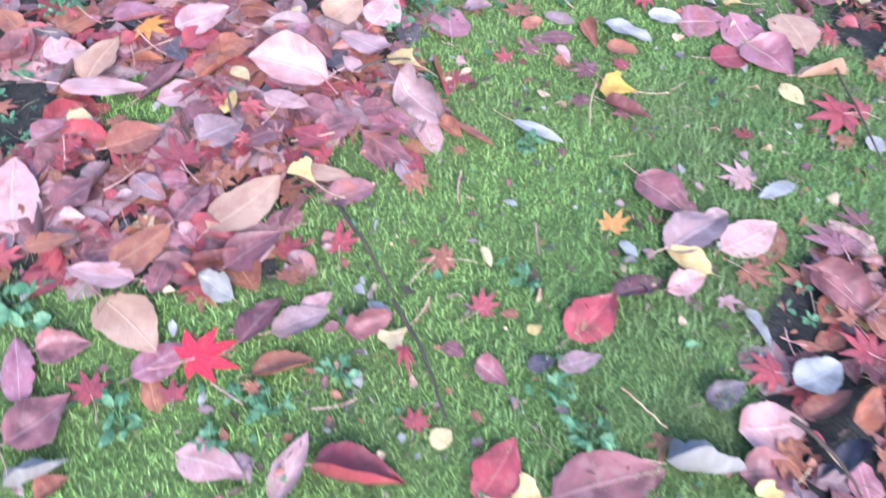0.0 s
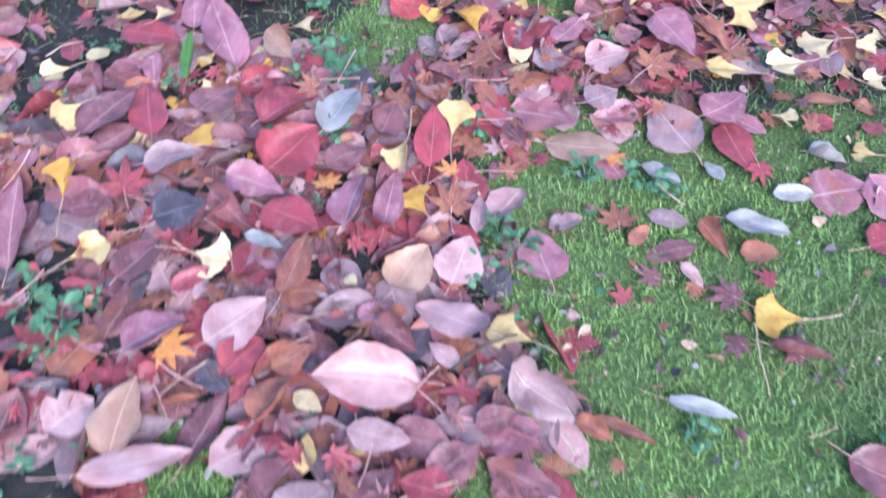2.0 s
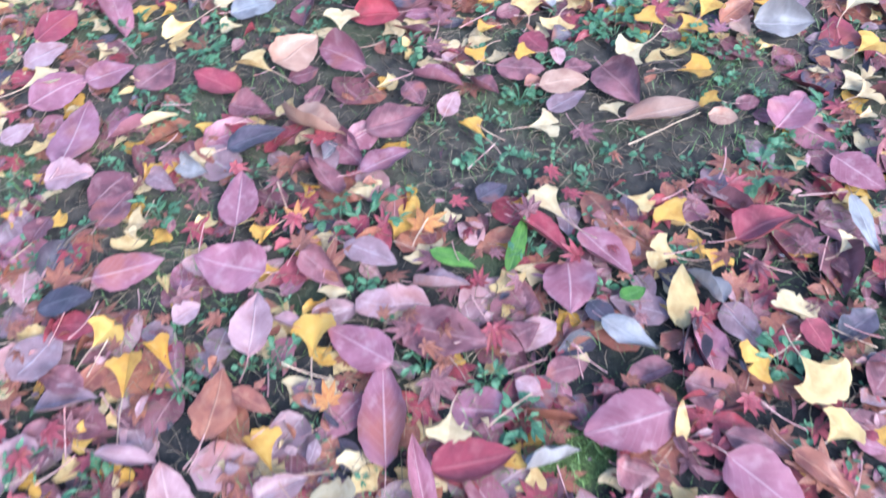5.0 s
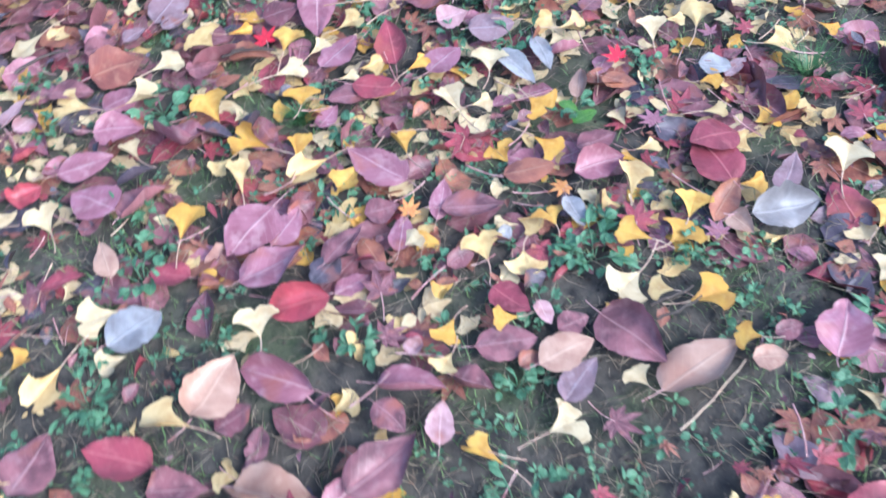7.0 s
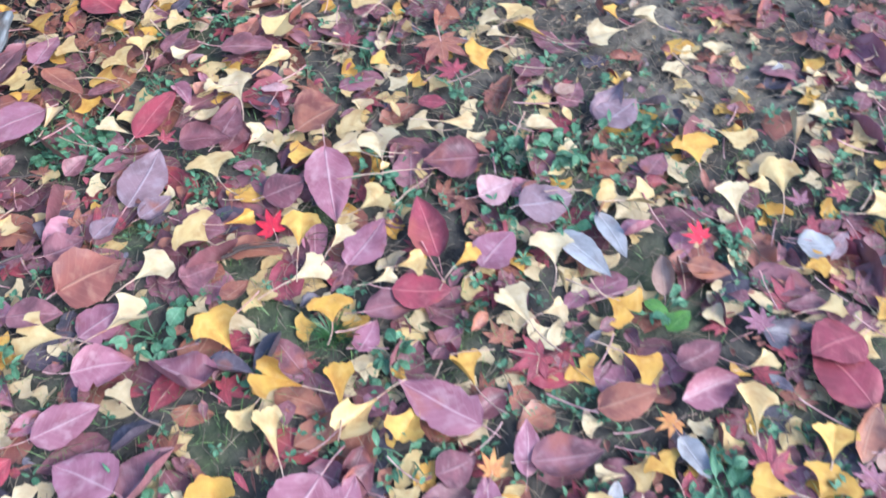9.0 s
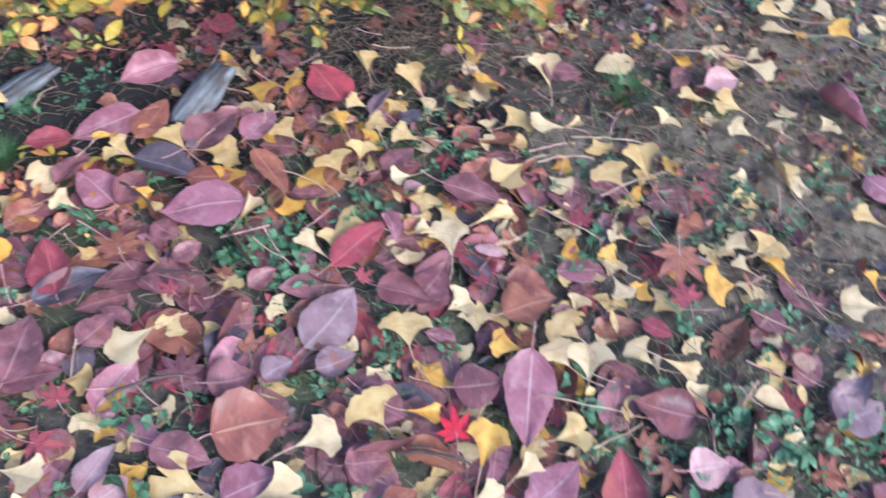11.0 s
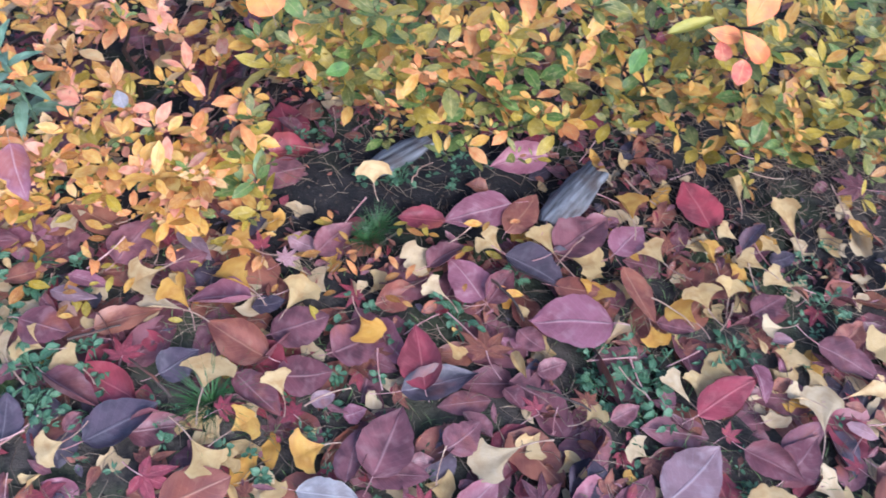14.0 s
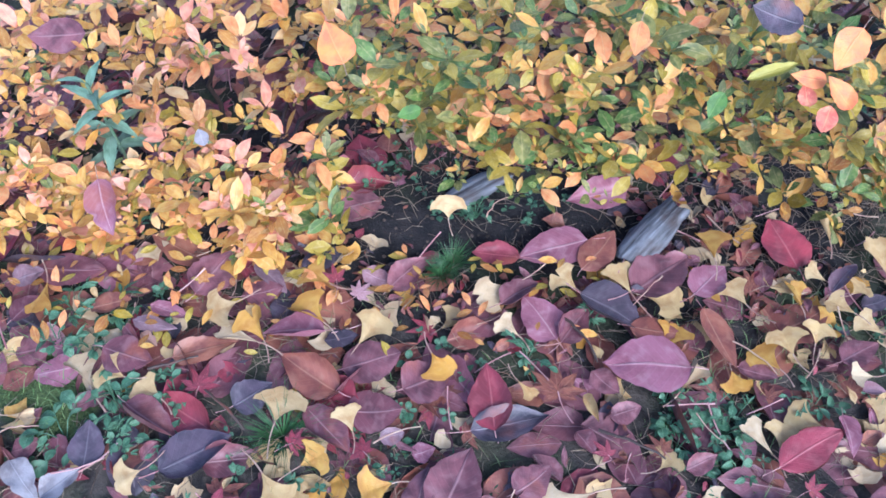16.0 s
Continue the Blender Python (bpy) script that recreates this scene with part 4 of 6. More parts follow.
oval("p", 0.021, 3.148, -32, 0.063, 0.035)
maple("o", 0.049, 3.178, -41, 0.038)
ginkgo("w", 0.027, 3.127, -78, 0.034)
oval("c", 0.442, 3.041, -8, 0.105, 0.069)
oval("g", 0.465, 2.922, -112, 0.089, 0.063)
oval("n", 0.505, 2.966, -54, 0.072, 0.036)
ginkgo("y", 0.379, 3.104, -92, 0.039)
ginkgo("y", 0.328, 3.071, -30, 0.066, 0.72)
maple("o", 0.240, 3.106, 87, 0.038)
oval("b", 0.221, 3.155, -105, 0.074, 0.050)
maple("c", 0.302, 3.013, -42, 0.063)
ginkgo("Y", 0.369, 2.988, -48, 0.045)
ginkgo("Y", 0.334, 2.957, -78, 0.052, 0.92)
maple("p", 0.370, 2.940, -6, 0.038)
lesser("t", 0.405, 2.933, -173, 0.042, 0.036)
ginkgo("Y", 0.277, 2.987, 42, 0.052, 0.92)
oval("g", 0.237, 3.060, -187, 0.057, 0.029)
ginkgo("Y", 0.203, 3.072, -3, 0.039)
ginkgo("y", 0.138, 3.022, -203, 0.043)
ginkgo("y", 0.103, 3.074, -9, 0.049)
lesser("g", 0.139, 3.081, -61, 0.030, 0.023)
lesser("m", 0.073, 3.075, -82, 0.046, 0.030)
ginkgo("Y", 0.028, 3.034, -253, 0.034)
ginkgo("Y", 0.004, 2.978, -230, 0.042)
ginkgo("w", 0.231, 2.931, -255, 0.046)
ginkgo("y", 0.262, 2.905, 49, 0.034)
lesser("k", -0.040, 2.982, -57, 0.029, 0.026)
oval("m", -0.001, 2.902, -137, 0.051, 0.043)
ginkgo("y", -0.019, 2.938, -236, 0.034)
ginkgo("y", -0.463, 3.152, -231, 0.071, 0.65)
oval("p", -0.245, 3.607, -78, 0.072, 0.066)
ginkgo("Y", -0.131, 3.508, 2, 0.072, 0.64)
ginkgo("y", -0.323, 3.632, 52, 0.072, 0.64)
oval("m", -0.315, 3.662, -120, 0.075, 0.047)
oval("p", -0.269, 3.542, -112, 0.078, 0.061)
ginkgo("w", -0.217, 3.587, -95, 0.062, 0.78)
ginkgo("w", -0.409, 3.427, 7, 0.059, 0.82)
oval("c", -0.423, 3.487, -79, 0.049, 0.046)
oval("c", -0.408, 3.570, -75, 0.043, 0.041)
oval("k", -0.394, 3.641, -63, 0.046, 0.043)
maple("c", 0.665, 3.008, -22, 0.042)
ginkgo("w", 0.595, 2.956, -51, 0.065, 0.73)
# fallen leaves on and round the trodden soil, lying on top
ginkgo("w", 0.316, 4.162, -4, 0.069, 0.68)
ginkgo("w", 0.274, 4.044, 84, 0.063, 0.77)
oval("w", 0.434, 4.152, -269, 0.069, 0.048)
ginkgo("y", 0.581, 4.032, 52, 0.053, 0.90)
ginkgo("y", 0.529, 4.053, 56, 0.054, 0.88)
ginkgo("w", 0.572, 3.974, 41, 0.041)
ginkgo("w", 0.634, 3.967, 30, 0.035)
ginkgo("y", 0.339, 3.939, 15, 0.059, 0.82)
ginkgo("y", 0.392, 3.948, -8, 0.072, 0.64)
oval("k", 0.597, 4.081, -80, 0.073, 0.051)
ginkgo("y", 0.593, 3.874, -9, 0.065, 0.73)
oval("p", 0.768, 3.981, -156, 0.104, 0.081)
ginkgo("y", 0.679, 3.776, 34, 0.048)
ginkgo("Y", 0.409, 3.724, 77, 0.047)
ginkgo("Y", 0.502, 3.721, 14, 0.068, 0.70)
ginkgo("y", 0.506, 3.764, -68, 0.055, 0.88)
ginkgo("w", 0.467, 3.780, 30, 0.036)
ginkgo("w", 0.453, 3.742, 34, 0.034)
maple("b", 0.368, 3.764, -202, 0.088)
maple("c", 0.265, 3.878, -22, 0.049)
ginkgo("w", 0.307, 3.839, 40, 0.034)
ginkgo("Y", 0.282, 3.806, 21, 0.036)
ginkgo("w", 0.276, 3.753, -172, 0.046)
ginkgo("Y", 0.629, 3.680, 3, 0.037)
ginkgo("w", 0.589, 3.649, 68, 0.059, 0.81)
ginkgo("y", 0.177, 3.716, 33, 0.053, 0.90)
ginkgo("w", 0.254, 3.651, 42, 0.046)
ginkgo("w", 0.299, 3.623, -131, 0.057, 0.84)
lesser("c", 0.296, 3.683, -139, 0.046, 0.029)
oval("w", 0.393, 3.548, -125, 0.046, 0.043)
oval("n", 0.506, 3.536, -68, 0.084, 0.039)
lesser("t", 0.468, 3.590, -90, 0.035, 0.030)
ginkgo("w", 0.762, 4.174, 55, 0.072, 0.64)
ginkgo("y", 0.768, 4.213, 44, 0.067, 0.71)
ginkgo("Y", 0.869, 4.151, 29, 0.049)
ginkgo("w", -0.481, 3.679, -119, 0.053, 0.90)
oval("k", -0.403, 3.669, -43, 0.068, 0.043)
# fallen leaves past the trodden soil, lying on top
oval("p", 0.741, 3.814, -161, 0.078, 0.061)
lesser("b", 0.761, 3.782, -66, 0.054, 0.024)
ginkgo("Y", 0.815, 3.713, -17, 0.066, 0.72)
ginkgo("w", 0.662, 3.636, 23, 0.050, 0.94)
# fallen leaves in front of the shrub, lying on top
oval("p", -0.284, 4.278, -258, 0.092, 0.052)
ginkgo("y", 0.036, 4.234, 7, 0.054, 0.89)
ginkgo("w", 0.198, 4.139, -181, 0.072, 0.64)
oval("m", 0.343, 4.152, -110, 0.064, 0.051)
maple("m", 0.220, 4.244, 67, 0.063)
ginkgo("y", 0.192, 3.974, -246, 0.058, 0.84)
ginkgo("y", 0.144, 3.912, -68, 0.072, 0.64)
maple("m", 0.097, 3.950, 41, 0.045)
oval("b", 0.143, 3.989, -51, 0.067, 0.036)
oval("m", 0.039, 3.843, -56, 0.083, 0.037)
ginkgo("w", -0.355, 3.819, -250, 0.071, 0.65)
oval("m", -0.522, 3.828, -12, 0.073, 0.042)
oval("m", -0.481, 3.841, -22, 0.095, 0.068)
ginkgo("Y", -0.575, 3.831, -247, 0.044)
ginkgo("y", -0.693, 3.821, -145, 0.055, 0.88)
oval("g", -0.550, 3.777, -98, 0.073, 0.038)
oval("m", -0.390, 3.847, -52, 0.057, 0.044)
oval("b", -0.697, 3.781, -65, 0.085, 0.065)
maple("c", -0.443, 3.770, 18, 0.044)
ginkgo("y", -0.510, 3.744, 66, 0.034)
oval("b", 0.154, 3.786, -131, 0.069, 0.055)
lesser("k", 0.122, 3.855, -115, 0.044, 0.023)
maple("c", 0.092, 3.810, 43, 0.038)
# fallen leaves beside the shrub, lying on top
oval("g", -0.985, 3.825, -136, 0.064, 0.034)
oval("g", -0.941, 3.824, -43, 0.054, 0.032)
ginkgo("y", -0.868, 3.835, -245, 0.036)
# fallen leaves among thick ginkgo leaves, lying on top
maple("c", -0.055, 3.849, -70, 0.038)
oval("n", -0.113, 3.799, -50, 0.103, 0.070)
oval("n", -0.120, 3.732, -82, 0.053, 0.050)
oval("n", -0.189, 3.740, -72, 0.045, 0.042)
ginkgo("w", 0.071, 3.884, -11, 0.072, 0.64)
oval("m", 0.026, 3.817, -48, 0.080, 0.049)
oval("m", -0.014, 3.807, -123, 0.076, 0.045)
ginkgo("y", -0.026, 3.759, -6, 0.061, 0.80)
ginkgo("Y", 0.093, 3.706, 61, 0.048)
oval("b", 0.144, 3.755, -88, 0.079, 0.074)
ginkgo("w", 0.191, 3.664, -21, 0.060, 0.81)
ginkgo("w", 0.153, 3.679, 23, 0.048)
oval("p", 0.095, 3.631, -203, 0.131, 0.066)
oval("m", 0.041, 3.663, -99, 0.062, 0.059)
maple("r", -0.003, 3.620, -7, 0.053)
ginkgo("Y", 0.026, 3.587, -32, 0.072, 0.64)
ginkgo("w", 0.003, 3.522, -87, 0.059, 0.81)
oval("m", -0.081, 3.667, -142, 0.069, 0.065)
ginkgo("y", -0.095, 3.662, 22, 0.055, 0.88)
ginkgo("Y", -0.036, 3.643, -103, 0.046)
oval("b", -0.039, 3.585, -134, 0.081, 0.037)
oval("b", -0.235, 3.676, -90, 0.089, 0.085)
maple("m", -0.301, 3.776, -3, 0.069)
oval("m", -0.246, 3.741, -90, 0.058, 0.055)
ginkgo("w", -0.162, 3.643, -81, 0.059, 0.82)
oval("m", -0.115, 3.598, -96, 0.052, 0.050)
oval("b", -0.088, 3.547, -76, 0.043, 0.041)
ginkgo("w", 0.062, 3.548, -64, 0.042)
oval("p", 0.087, 3.519, -65, 0.088, 0.056)
oval("c", 0.166, 3.494, -16, 0.100, 0.057)
oval("m", 0.072, 3.409, -112, 0.092, 0.054)
oval("c", 0.105, 3.413, -125, 0.075, 0.055)
ginkgo("y", 0.118, 3.455, -108, 0.041)
ginkgo("Y", 0.180, 3.426, -73, 0.044)
ginkgo("w", 0.077, 3.457, -90, 0.035)
ginkgo("y", 0.130, 3.572, -89, 0.048)
ginkgo("Y", -0.002, 3.455, -22, 0.049)
oval("m", 0.258, 3.576, 59, 0.080, 0.071)
maple("c", 0.354, 3.723, -2, 0.056)
oval("m", 0.125, 3.944, -125, 0.092, 0.064)
# fallen leaves near the trodden soil, lying on top
oval("n", 0.500, 3.507, -85, 0.073, 0.066)
ginkgo("Y", 0.542, 3.394, -29, 0.056, 0.86)
ginkgo("y", 0.597, 3.376, -159, 0.052, 0.92)
ginkgo("w", 0.671, 3.337, -44, 0.065, 0.74)
ginkgo("w", 0.722, 3.343, -117, 0.036)
ginkgo("w", 0.751, 3.236, -31, 0.046)
ginkgo("w", 0.782, 3.194, -168, 0.034)
ginkgo("Y", 0.738, 3.159, -146, 0.034)
ginkgo("y", 0.599, 3.292, -39, 0.072, 0.64)
ginkgo("w", 0.521, 3.299, -30, 0.052, 0.92)
ginkgo("y", 0.560, 3.296, -117, 0.035)
oval("m", 0.480, 3.403, -69, 0.046, 0.040)
ginkgo("y", 0.385, 3.409, -129, 0.051, 0.93)
ginkgo("y", 0.420, 3.365, -120, 0.046)
oval("n", 0.314, 3.434, -112, 0.074, 0.068)
oval("p", 0.388, 3.333, -96, 0.052, 0.035)
oval("g", 0.306, 3.342, -171, 0.095, 0.039)
oval("g", 0.353, 3.344, -191, 0.082, 0.031)
ginkgo("w", 0.276, 3.371, -28, 0.059, 0.82)
oval("b", 0.421, 3.236, -142, 0.056, 0.035)
maple("r", 0.444, 3.285, 7, 0.038)
oval("t", 0.366, 3.260, -37, 0.061, 0.028)
maple("c", 0.634, 3.228, 29, 0.038)
oval("g", 0.550, 3.183, -129, 0.048, 0.043)
lesser("n", 0.576, 3.167, -71, 0.057, 0.021)
maple("p", 0.588, 3.250, -18, 0.038)
ginkgo("Y", 0.528, 3.162, -113, 0.034)
ginkgo("y", 0.496, 3.109, -117, 0.036)
ginkgo("Y", 0.295, 3.252, -163, 0.047)
ginkgo("w", 0.189, 3.325, -4, 0.072, 0.64)
ginkgo("w", 0.223, 3.296, -100, 0.034)
lesser("e", 0.330, 3.230, -158, 0.034, 0.020)
lesser("e", 0.340, 3.201, -82, 0.044, 0.029)
maple("p", 0.416, 3.147, -10, 0.043)
oval("c", 0.464, 3.070, 80, 0.075, 0.069)
ginkgo("y", 0.659, 3.173, -112, 0.051, 0.93)
oval("k", 0.274, 3.491, -95, 0.052, 0.050)
oval("p", 0.218, 3.409, -73, 0.068, 0.060)
# fallen leaves beside the shrub's foot, lying on top
oval("m", -1.010, 4.123, -92, 0.097, 0.053)
oval("n", -1.063, 4.108, -60, 0.042, 0.040)
oval("m", -1.050, 4.058, -42, 0.050, 0.048)
ginkgo("Y", -1.027, 4.071, -164, 0.058, 0.83)
lesser("k", -1.012, 4.028, -106, 0.037, 0.025)
oval("m", -1.030, 4.005, -67, 0.048, 0.046)
ginkgo("w", -0.926, 4.029, -202, 0.041)
lesser("n", -0.879, 4.040, -101, 0.063, 0.023)
lesser("p", -0.861, 4.059, -105, 0.059, 0.024)
oval("b", -0.942, 4.068, -75, 0.056, 0.039)
lesser("m", -0.903, 4.021, -137, 0.038, 0.019)
lesser("t", -0.881, 4.018, -128, 0.032, 0.016)
oval("b", -0.805, 4.005, -73, 0.085, 0.036)
oval("m", -0.901, 3.992, -104, 0.069, 0.056)
oval("m", -0.852, 3.905, -119, 0.081, 0.048)
ginkgo("y", -0.917, 3.966, 74, 0.040)
ginkgo("y", -0.863, 3.943, 58, 0.044)
ginkgo("w", -1.018, 3.913, -80, 0.034)
oval("d", -0.923, 3.873, 4, 0.059, 0.043)
oval("d", -0.791, 3.865, -58, 0.092, 0.063)
maple("c", -0.802, 3.962, -7, 0.050)
oval("b", -0.669, 3.978, 57, 0.097, 0.057)
oval("p", -0.695, 4.032, -268, 0.082, 0.057)
ginkgo("w", -0.766, 4.021, 74, 0.066, 0.72)
ginkgo("Y", -0.745, 4.041, 31, 0.055, 0.87)
ginkgo("y", -0.793, 4.061, -242, 0.044)
oval("m", -0.813, 4.121, -32, 0.078, 0.064)
ginkgo("Y", -0.786, 4.123, 18, 0.037)
oval("n", -0.736, 4.116, -136, 0.072, 0.026)
oval("m", -0.742, 4.093, -74, 0.053, 0.039)
oval("d", -0.670, 4.154, -58, 0.066, 0.037)
ginkgo("Y", -0.673, 4.121, 54, 0.049)
ginkgo("Y", -0.680, 4.063, 54, 0.061, 0.79)
maple("c", -0.650, 4.122, 18, 0.040)
maple("k", -0.612, 4.103, -38, 0.038)
lesser("k", -0.593, 4.126, -111, 0.047, 0.032)
oval("m", -0.551, 4.134, -43, 0.074, 0.043)
lesser("d", -0.633, 4.030, -81, 0.046, 0.029)
ginkgo("y", -0.595, 4.046, -32, 0.059, 0.81)
oval("m", -0.583, 3.931, -83, 0.070, 0.059)
oval("m", -0.520, 3.974, -63, 0.067, 0.063)
oval("m", -0.591, 3.996, -71, 0.078, 0.063)
ginkgo("Y", -0.502, 3.994, -142, 0.044)
oval("d", -0.735, 3.944, -53, 0.055, 0.045)
ginkgo("y", -0.696, 3.931, -16, 0.049)
oval("m", -0.637, 3.900, -133, 0.079, 0.048)
ginkgo("y", -0.614, 3.916, 24, 0.038)
maple("c", -0.670, 3.885, -68, 0.038)
maple("c", -0.599, 3.881, 50, 0.041)
ginkgo("Y", -0.649, 3.863, -55, 0.038)
lesser("m", -0.996, 3.868, -62, 0.035, 0.034)
lesser("m", -0.847, 3.868, -32, 0.029, 0.028)
lesser("n", -0.559, 3.898, -75, 0.032, 0.026)
lesser("p", -0.520, 3.881, -70, 0.030, 0.026)
ginkgo("w", -0.958, 3.974, 35, 0.058, 1.10)
# fallen leaves before the grey wood, lying on top
oval("c", -0.432, 4.170, 81, 0.069, 0.034)
oval("p", -0.354, 4.179, -253, 0.106, 0.063)
oval("b", -0.289, 4.179, -37, 0.086, 0.047)
ginkgo("y", -0.340, 4.127, 55, 0.043)
ginkgo("y", -0.263, 4.131, 26, 0.055, 0.88)
ginkgo("w", -0.438, 4.107, -249, 0.057, 0.85)
oval("m", -0.397, 4.106, -56, 0.071, 0.042)
oval("m", -0.329, 4.059, -35, 0.067, 0.043)
oval("p", -0.375, 4.067, 32, 0.079, 0.058)
oval("d", -0.280, 4.081, -119, 0.093, 0.076)
oval("m", -0.206, 4.146, -52, 0.105, 0.069)
oval("p", -0.141, 4.135, -44, 0.074, 0.050)
ginkgo("y", -0.205, 4.095, -117, 0.052, 0.92)
ginkgo("y", -0.108, 4.115, 26, 0.047)
ginkgo("Y", -0.136, 4.192, 10, 0.054, 0.89)
oval("c", -0.028, 4.202, 22, 0.087, 0.072)
ginkgo("y", 0.005, 4.149, 59, 0.035)
ginkgo("y", 0.101, 4.181, 13, 0.072, 0.64)
oval("n", 0.043, 4.144, -43, 0.064, 0.031)
ginkgo("Y", -0.029, 4.119, 18, 0.044)
ginkgo("y", 0.027, 4.098, 53, 0.042)
ginkgo("y", -0.053, 4.046, 14, 0.043)
ginkgo("y", -0.009, 4.060, -19, 0.036)
ginkgo("y", 0.060, 4.072, 51, 0.043)
oval("m", -0.097, 4.000, -107, 0.051, 0.037)
ginkgo("Y", -0.086, 4.018, 39, 0.048)
ginkgo("Y", -0.128, 3.983, -168, 0.035)
oval("b", -0.143, 4.043, -160, 0.092, 0.047)
oval("b", -0.224, 4.053, -98, 0.067, 0.043)
ginkgo("Y", -0.203, 4.043, -34, 0.046)
ginkgo("w", -0.188, 3.989, -33, 0.057, 0.85)
oval("p", -0.242, 3.998, 89, 0.115, 0.085)
ginkgo("w", -0.417, 4.053, 52, 0.037)
oval("d", -0.415, 3.920, -76, 0.101, 0.047)
oval("c", -0.439, 3.952, 6, 0.092, 0.061)
maple("b", -0.356, 3.977, 4, 0.075)
ginkgo("y", -0.394, 3.962, -133, 0.034)
lesser("y", -0.314, 3.942, -157, 0.042, 0.012)
lesser("m", -0.294, 3.979, -135, 0.046, 0.035)
lesser("m", -0.271, 3.939, -73, 0.042, 0.032)
maple("b", -0.235, 3.897, 37, 0.041)
lesser("m", -0.324, 3.897, -144, 0.037, 0.032)
ginkgo("y", -0.083, 3.917, -14, 0.039)
ginkgo("y", -0.053, 3.937, 64, 0.047)
ginkgo("w", -0.115, 3.909, 43, 0.056, 0.87)
oval("c", -0.052, 3.896, -60, 0.101, 0.046)
oval("p", -0.002, 3.916, -179, 0.056, 0.032)
lesser("b", 0.029, 3.917, -62, 0.033, 0.021)
ginkgo("w", 0.042, 3.897, 75, 0.034)
oval("m", 0.039, 4.032, -61, 0.064, 0.037)
ginkgo("w", 0.033, 3.997, -268, 0.034)
lesser("k", 0.047, 3.979, -92, 0.029, 0.027)
ginkgo("y", 0.060, 4.124, -58, 0.034)
lesser("d", 0.079, 4.109, -72, 0.043, 0.028)
maple("c", -0.303, 3.888, 43, 0.038)
lesser("m", -0.185, 3.878, -63, 0.046, 0.029)
ginkgo("y", -0.224, 3.875, -56, 0.034)
# weeds, twigs and grass tufts
weed(-0.271, 1.120, 0.037)
weed(-0.084, 1.036, 0.029)
weed(0.055, 1.108, 0.026)
weed(0.028, 1.108, 0.020)
weed(0.341, 1.237, 0.022)
weed(0.384, 1.191, 0.026)
weed(0.266, 1.373, 0.015)
weed(0.015, 1.047, 0.015)
twig(0.590, 1.288, 0.662, 1.222, 0.0012)
twig(0.016, 1.380, 0.128, 1.277, 0.0028)
twig(0.128, 1.277, 0.237, 1.152, 0.0026)
weed(-0.584, 1.643, 0.055)
weed(-0.534, 1.627, 0.039)
weed(-0.511, 1.655, 0.022)
weed(0.064, 1.955, 0.029)
weed(0.145, 1.958, 0.033)
weed(-0.096, 2.016, 0.022)
weed(0.167, 1.941, 0.022)
weed(-0.318, 2.126, 0.037)
weed(-0.375, 2.252, 0.026)
weed(-0.548, 2.393, 0.033)
weed(-0.640, 2.432, 0.024)
weed(-0.301, 2.093, 0.033)
weed(0.246, 2.377, 0.031)
weed(-0.210, 2.702, 0.050)
weed(-0.241, 2.704, 0.033)
weed(-0.490, 2.772, 0.031)
weed(-0.027, 2.758, 0.035)
weed(0.333, 2.662, 0.035)
weed(-0.005, 2.603, 0.022)
weed(-0.159, 2.466, 0.024)
weed(-0.091, 2.428, 0.022)
weed(-0.329, 2.501, 0.022)
weed(0.421, 3.485, 0.044)
weed(0.386, 3.509, 0.033)
weed(0.167, 3.627, 0.031)
weed(0.165, 3.566, 0.033)
weed(0.342, 3.694, 0.022)
weed(0.264, 3.824, 0.020)
weed(-0.201, 3.562, 0.040)
weed(0.530, 3.482, 0.029)
weed(0.340, 3.525, 0.026)
weed(-0.374, 3.620, 0.029)
weed(-0.173, 3.920, 0.033)
weed(-0.131, 3.943, 0.024)
weed(-0.389, 4.017, 0.029)
weed(-0.460, 4.247, 0.022)
weed(0.127, 4.037, 0.024)
weed(-0.960, 3.886, 0.037)
weed(-0.911, 3.940, 0.029)
weed(-0.994, 4.068, 0.029)
weed(-1.006, 4.017, 0.033)
weed(-0.138, 3.869, 0.026)
weed(0.523, 3.463, 0.033)
weed(0.320, 3.551, 0.022)
weed(0.478, 3.257, 0.020)
weed(-0.899, 3.924, 0.033)
weed(-0.896, 3.889, 0.024)
weed(-0.148, 3.924, 0.024)
weed(-0.311, 4.076, 0.018)
weed(-0.216, 3.963, 0.020)
weed(-0.152, 3.960, 0.022)
weed(-0.057, 3.953, 0.020)
tuft(-0.507, 4.142, 0.031)
tuft(-0.693, 3.897, 0.062)
tuft(0.665, 3.107, 0.063)
tuft(-0.016, 3.43, 0.034)
tuft(0.435, 4.093, 0.056)
tuft(-0.493, 4.163, 0.034)
twig(0.584, 1.283, 0.661, 1.217, 0.0032)
twig(0.594, 1.908, 0.672, 1.715, 0.0024)
twig(0.404, 1.251, 0.459, 1.221, 0.0012)
twig(-0.736, 2.048, -0.695, 2.089, 0.0012)
twig(-0.065, 1.622, 0, 1.677, 0.0024)
twig(0.264, 1.735, 0.275, 1.644, 0.0012)
twig(-0.609, 2.727, -0.566, 2.763, 0.0032)
twig(0.169, 2.736, 0.283, 2.77, 0.0012)
twig(-0.51, 3.261, -0.425, 3.207, 0.0012)
twig(-0.498, 3.23, -0.432, 3.241, 0.0032)
twig(0.23, 2.867, 0.294, 2.866, 0.0024)
twig(0.148, 3.55, 0.219, 3.562, 0.0012)
twig(-0.082, 3.599, -0.001, 3.564, 0.0024)
twig(-0.064, 3.603, -0.002, 3.566, 0.0024)
